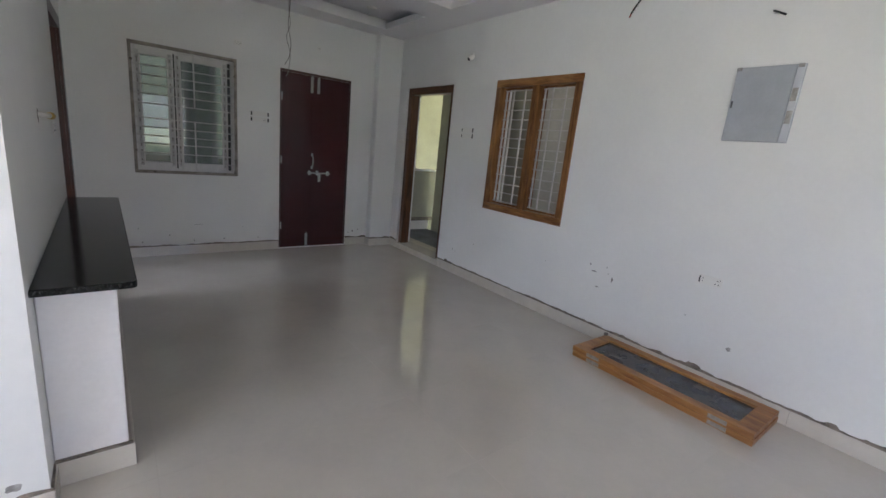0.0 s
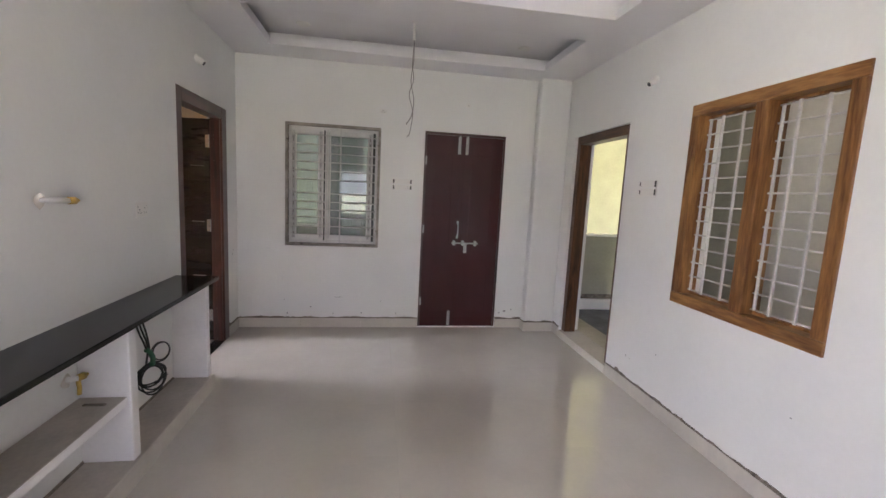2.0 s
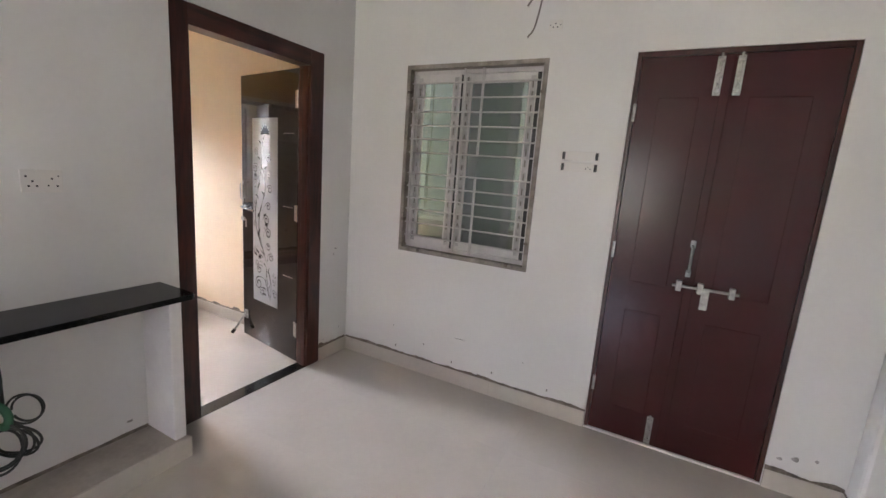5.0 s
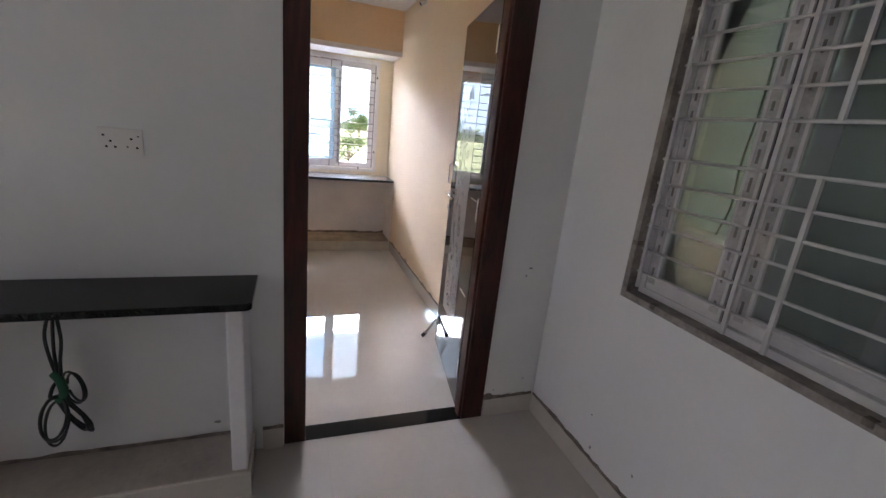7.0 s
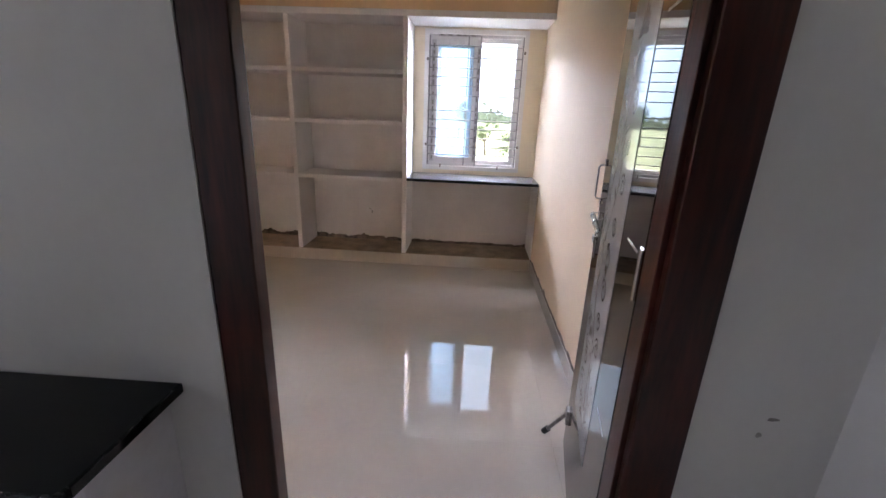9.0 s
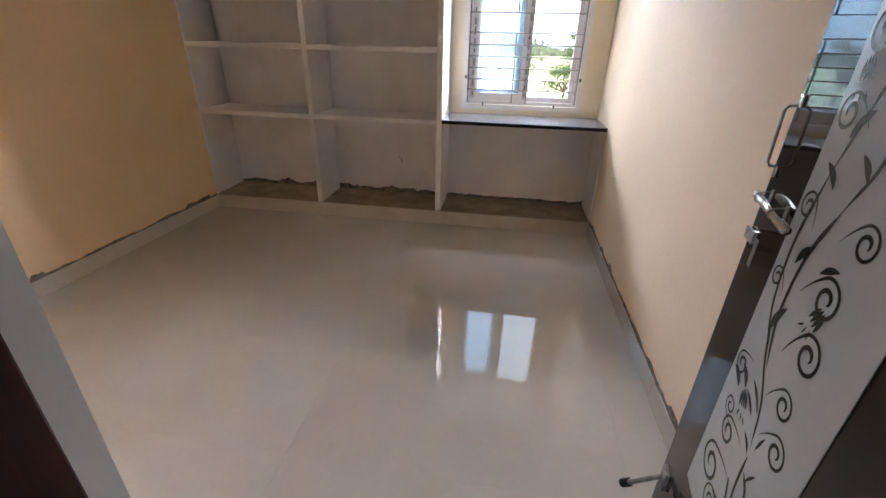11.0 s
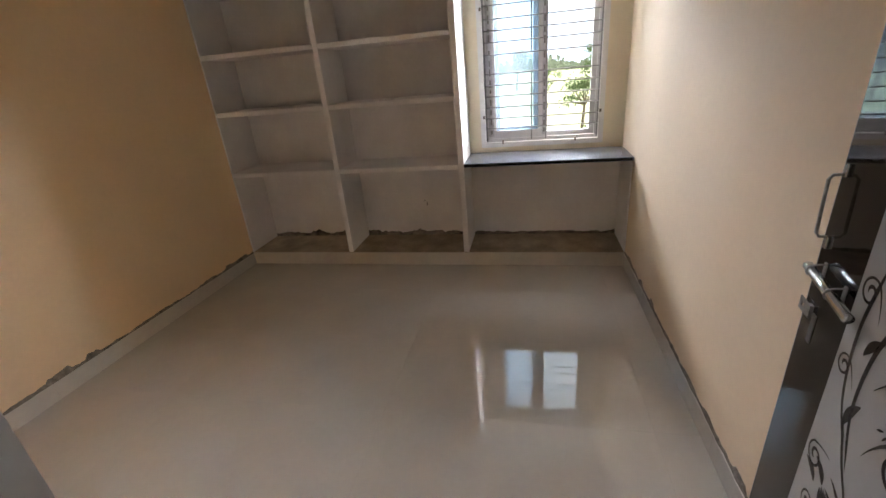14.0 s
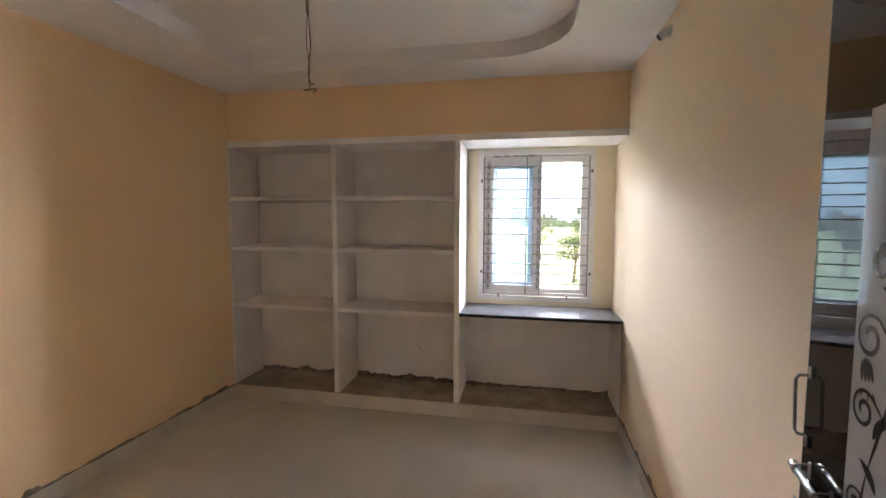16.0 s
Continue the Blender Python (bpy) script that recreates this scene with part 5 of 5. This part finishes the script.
for x, y in ((0.71, 5.0), (2.72, 5.03), (0.71, 3.5), (2.72, 3.5)):
    downlight(x, y, CZ)
for x, y in ((-2.29, 4.56), (-2.36, 2.99)):
    downlight(x, y, BZ + 0.10)
hang = thing("ceiling_wire", (-1.96, 3.520, BZ + 0.10), "thin brown wires hanging from the bedroom ceiling", "wire")
b = bmesh.new()
rod(b, (-1.96, 3.520, BZ + 0.10), (-1.96, 3.520, BZ + 0.03), 0.010, 10)
part("stub", b, WIRE, hang)
BROWN = mat("brown_wire", (0.10, 0.055, 0.03), 0.5)
part("wire", tube(bmesh.new(), curve([(-1.96, 3.517, BZ + 0.03), (-1.96, 3.510, 2.45), (-1.96, 3.525, 2.335), (-1.96, 3.518, 2.275), (-2.01, 3.495, 2.237), (-1.99, 3.470, 2.225), (-1.97, 3.510, 2.221), (-1.99, 3.545, 2.227), (-2.02, 3.510, 2.219)], 8), 0.003, 6), BROWN, hang, "", True)
part("wire", tube(bmesh.new(), curve([(-1.96, 3.523, BZ + 0.03), (-1.96, 3.531, 2.44), (-1.96, 3.516, 2.315), (-1.96, 3.522, 2.265), (-1.96, 3.538, 2.240), (-1.99, 3.532, 2.265)], 8), 0.003, 6), BROWN, hang, "", True)


# ---- the hall's west wall runs a little out of square, with all that is fixed to it ----
def out_of_square(ob):
    for o in [ob, *ob.children_recursive]:
        if o.type == "MESH":
            m = WORLD[o]
            for v in o.data.vertices:
                p = m @ v.co
                if p.x > -0.05:
                    p.x += 0.038 - 0.0130 * (p.y - 2.0)
                    v.co = m.inverted() @ p


for ob in [o for o in bpy.data.objects if o.parent is None]:
    kind = ob.name.split(".")[0]
    at_wall = kind in ("wall_counter", "cable_coil", "pipe_stub", "baseboard_west_corner", "baseboard_west", "baseboard_wall_end_side", "wall_west")
    if at_wall or kind in ("switch_plate", "bulb_holder") and abs(WORLD[ob].translation.x) < 0.02:
        out_of_square(ob)


# ---- scuffs and holes in the plaster ----
def scuff(wall, axis, plane, out, u, z, w, h, seed, material=None):
    """A ragged flake on a wall, standing out by half a millimetre."""
    bm = bmesh.new()
    ring = []
    for k in range(14):
        a = 2 * math.pi * k / 14
        r = 0.55 + 0.6 * abs(noise.noise(Vector((math.cos(a) * 2, math.sin(a) * 2, seed))))
        du, dz = r * w * math.cos(a), r * h * math.sin(a)
        ring.append((u + du, z + dz))
    for p in (ring,):
        vs = [bm.verts.new((plane + out * 0.0006, a, c) if axis == "x" else (a, plane + out * 0.0006, c)) for a, c in p]
        bm.faces.new(vs)
    return part("scuff", bm, material or SCUFF, wall, "grey scuff in the plaster")


SCUFF = mat("grey_scuff", (0.42, 0.40, 0.38), 0.8, vary=0.3, scale=30, fine=90)
DARKSCUFF = mat("dark_scuff", (0.30, 0.28, 0.26), 0.8, vary=0.3, scale=30, fine=90)
wall_e, wall_n, wall_w = bpy.data.objects["wall_east"], bpy.data.objects["wall_north"], bpy.data.objects["wall_west"]
rnd = random.Random(21)
for u, z, w, h in ((2.10, 0.55, 0.035, 0.008), (2.14, 0.60, 0.012, 0.016), (1.93, 0.52, 0.012, 0.03), (1.99, 0.61, 0.008, 0.012), (2.05, 0.43, 0.028, 0.007), (1.97, 0.56, 0.006, 0.010), (1.05, 0.32, 0.02, 0.02), (3.6, 0.42, 0.010, 0.006), (3.95, 0.28, 0.008, 0.015), (3.9, 0.27, 0.004, 0.01), (1.35, 0.45, 0.010, 0.004), (2.6, 0.50, 0.010, 0.006)):
    scuff(wall_e, "x", EX, -1, u, z, w, h, u * 7, DARKSCUFF if h > 0.025 else SCUFF)
for u, z, w, h in ((1.0, 0.33, 0.085, 0.003), (0.72, 0.22, 0.007, 0.010), (0.45, 0.30, 0.006, 0.006), (1.45, 0.29, 0.006, 0.004), (1.25, 0.16, 0.008, 0.012), (1.62, 0.155, 0.008, 0.012), (0.95, 0.150, 0.008, 0.010), (0.48, 0.152, 0.008, 0.012), (2.85, 0.19, 0.025, 0.018), (2.93, 0.21, 0.012, 0.012), (2.79, 0.17, 0.02, 0.012), (3.3, 0.0, 0.001, 0.001)):
    if w > 0.002:
        scuff(wall_n, "y", NY, -1, u, z, w, h, u * 5, DARKSCUFF if h < 0.013 and w < 0.01 else SCUFF)
for u, z, w, h in ((5.36, 0.83, 0.020, 0.006), (5.34, 0.79, 0.010, 0.010), (5.42, 0.20, 0.006, 0.008), (5.25, 0.15, 0.008, 0.006), (3.95, 0.17, 0.02, 0.01)):
    scuff(wall_w, "x", 0.0391 - 0.0130 * (u - w - 2.0), 1, u, z, w, h, u * 5)
back = bpy.data.objects["built_in_shelving"]
scuff(back, "x", BB + 0.012, 1, 3.74, 0.40, 0.007, 0.028, 3, DARKSCUFF)
scuff(back, "x", BB + 0.012, 1, 3.72, 0.43, 0.012, 0.006, 4, DARKSCUFF)
scuff(bpy.data.objects["wall_hall_west"], "y", WALL_END, -1, -0.05, 0.15, 0.035, 0.022, 9)
scuff(bpy.data.objects["wall_hall_west"], "y", WALL_END, -1, -0.12, 0.13, 0.045, 0.012, 19)


# ---- trees in the field ----
def tree(x, y, h, seed, spread=0.34, leaves=1500):
    t = thing("tree", (x, y, -3.5), "leafy green tree in the field", "tree", "trees")
    rnd = random.Random(seed)
    base = Vector((x, y, -3.5))
    tr = bmesh.new()
    fork = base + Vector((rnd.uniform(-0.2, 0.2), rnd.uniform(-0.2, 0.2), h * 0.38))
    cone(tr, base, fork, h * 0.030, h * 0.020, 8)
    tips = []
    for k in range(9):
        a = rnd.uniform(0, 6.28)
        tip = fork + Vector((math.cos(a) * h * spread * rnd.uniform(0.3, 1), math.sin(a) * h * spread * rnd.uniform(0.3, 1), h * rnd.uniform(0.10, 0.55)))
        cone(tr, fork, tip, h * 0.013, h * 0.004, 6)
        tips.append(tip)
    part("trunk", tr, BARK, t)
    vs, fs = [], []
    for k in range(leaves):
        c = rnd.choice(tips) + Vector((rnd.gauss(0, 1), rnd.gauss(0, 1), rnd.gauss(0, 0.75))) * h * 0.075
        s = h * rnd.uniform(0.012, 0.024)
        u = Vector((rnd.gauss(0, 1), rnd.gauss(0, 1), rnd.gauss(0, 1))).normalized()
        v = u.orthogonal().normalized() * s * 0.6
        u = u * s
        n = len(vs)
        vs += [c - u, c + v, c + u, c - v]
        fs.append((n, n + 1, n + 2, n + 3))
    me = bpy.data.meshes.new("crown")
    me.from_pydata([WORLD[t].inverted() @ v for v in vs], [], fs)
    me.materials.append(LEAF)
    ob = new("crown", me)
    ob.parent = t
    return t


for x, y, h, s in ((-34.0, 8.4, 4.6, 1), (-60.0, 15.0, 6.5, 2), (-85, 16.5, 7.5, 3), (-52.0, 6.5, 4.2, 4), (-26, 8.0, 1.5, 5), (-70, 25, 7, 6), (-46, -6, 6, 7), (-90, 2, 8, 8)):
    tree(x, y, h, s)
far = bmesh.new()
rnd = random.Random(5)
vs, fs = [], []
for k in range(9000):
    a = rnd.uniform(math.radians(120), math.radians(240))
    d = rnd.uniform(230, 330)
    z = -3.5 + abs(rnd.gauss(0, 1)) * (2.0 + 1.6 * noise.noise(Vector((a * 14, 0, 0))))
    c = Vector((d * math.cos(a), d * math.sin(a), z))
    n = len(vs)
    for j in range(4):
        b = j * 1.57 + rnd.uniform(-0.4, 0.4)
        vs.append(c + Vector((-math.sin(a) * math.cos(b), math.cos(a) * math.cos(b), math.sin(b))) * rnd.uniform(0.7, 1.8))
    fs.append((n, n + 1, n + 2, n + 3))
me = bpy.data.meshes.new("far_wood")
me.from_pydata(vs, [], fs)
me.materials.append(LEAF_HAZED)
far.free()
tagged(new("far_wood", me), "distant line of green trees at the field's edge", "woods", "", "stuff")


# ---- floor tiles ----
def lay_tiles(parent, x0, x1, y0, y1, w, d, ox, oy):
    """Tiles of w by d metres, cut at the edges, with fine joints."""
    shared = {}
    def cuts(a, b, o, s):
        c = [a]
        t = o
        while t < b - 0.01:
            if t > a + 0.01:
                c.append(t)
            t += s
        return c + [b]
    xs, ys = cuts(x0, x1, ox, w), cuts(y0, y1, oy, d)
    for xa, xb in zip(xs, xs[1:]):
        for ya, yb in zip(ys, ys[1:]):
            key = (round(xb - xa, 4), round(yb - ya, 4))
            if key not in shared:
                g, b = 0.0001, 0.0002
                bm = bmesh.new()
                hx, hy = key[0] / 2 - g, key[1] / 2 - g
                rings = [[bm.verts.new((sx * (hx - i), sy * (hy - i), z)) for sx, sy in ((-1, -1), (1, -1), (1, 1), (-1, 1))] for i, z in ((0, -0.0123), (0, -b), (b, 0.0))]
                for p, q in zip(rings, rings[1:]):
                    for k in range(4):
                        bm.faces.new((p[k], p[(k + 1) % 4], q[(k + 1) % 4], q[k]))
                bm.faces.new(rings[-1])
                me = bpy.data.meshes.new("tile")
                bm.to_mesh(me)
                bm.free()
                me.materials.append(TILE)
                shared[key] = me
            ob = new("tile", shared[key])
            ob.parent = parent
            ob.location = ((xa + xb) / 2, (ya + yb) / 2, 0)


lay_tiles(FLOOR, 0.0, EX, SY, NY, 1.2, 0.6, 0.35, 0.2)
lay_tiles(FLOOR, WX, 0.0, SY, WALL_END, 1.2, 0.6, -2.05, 0.2)
lay_tiles(FLOOR_BED, BF + 0.012, -0.1, 2.05, BN, 0.6, 1.2, -2.6, 2.75)
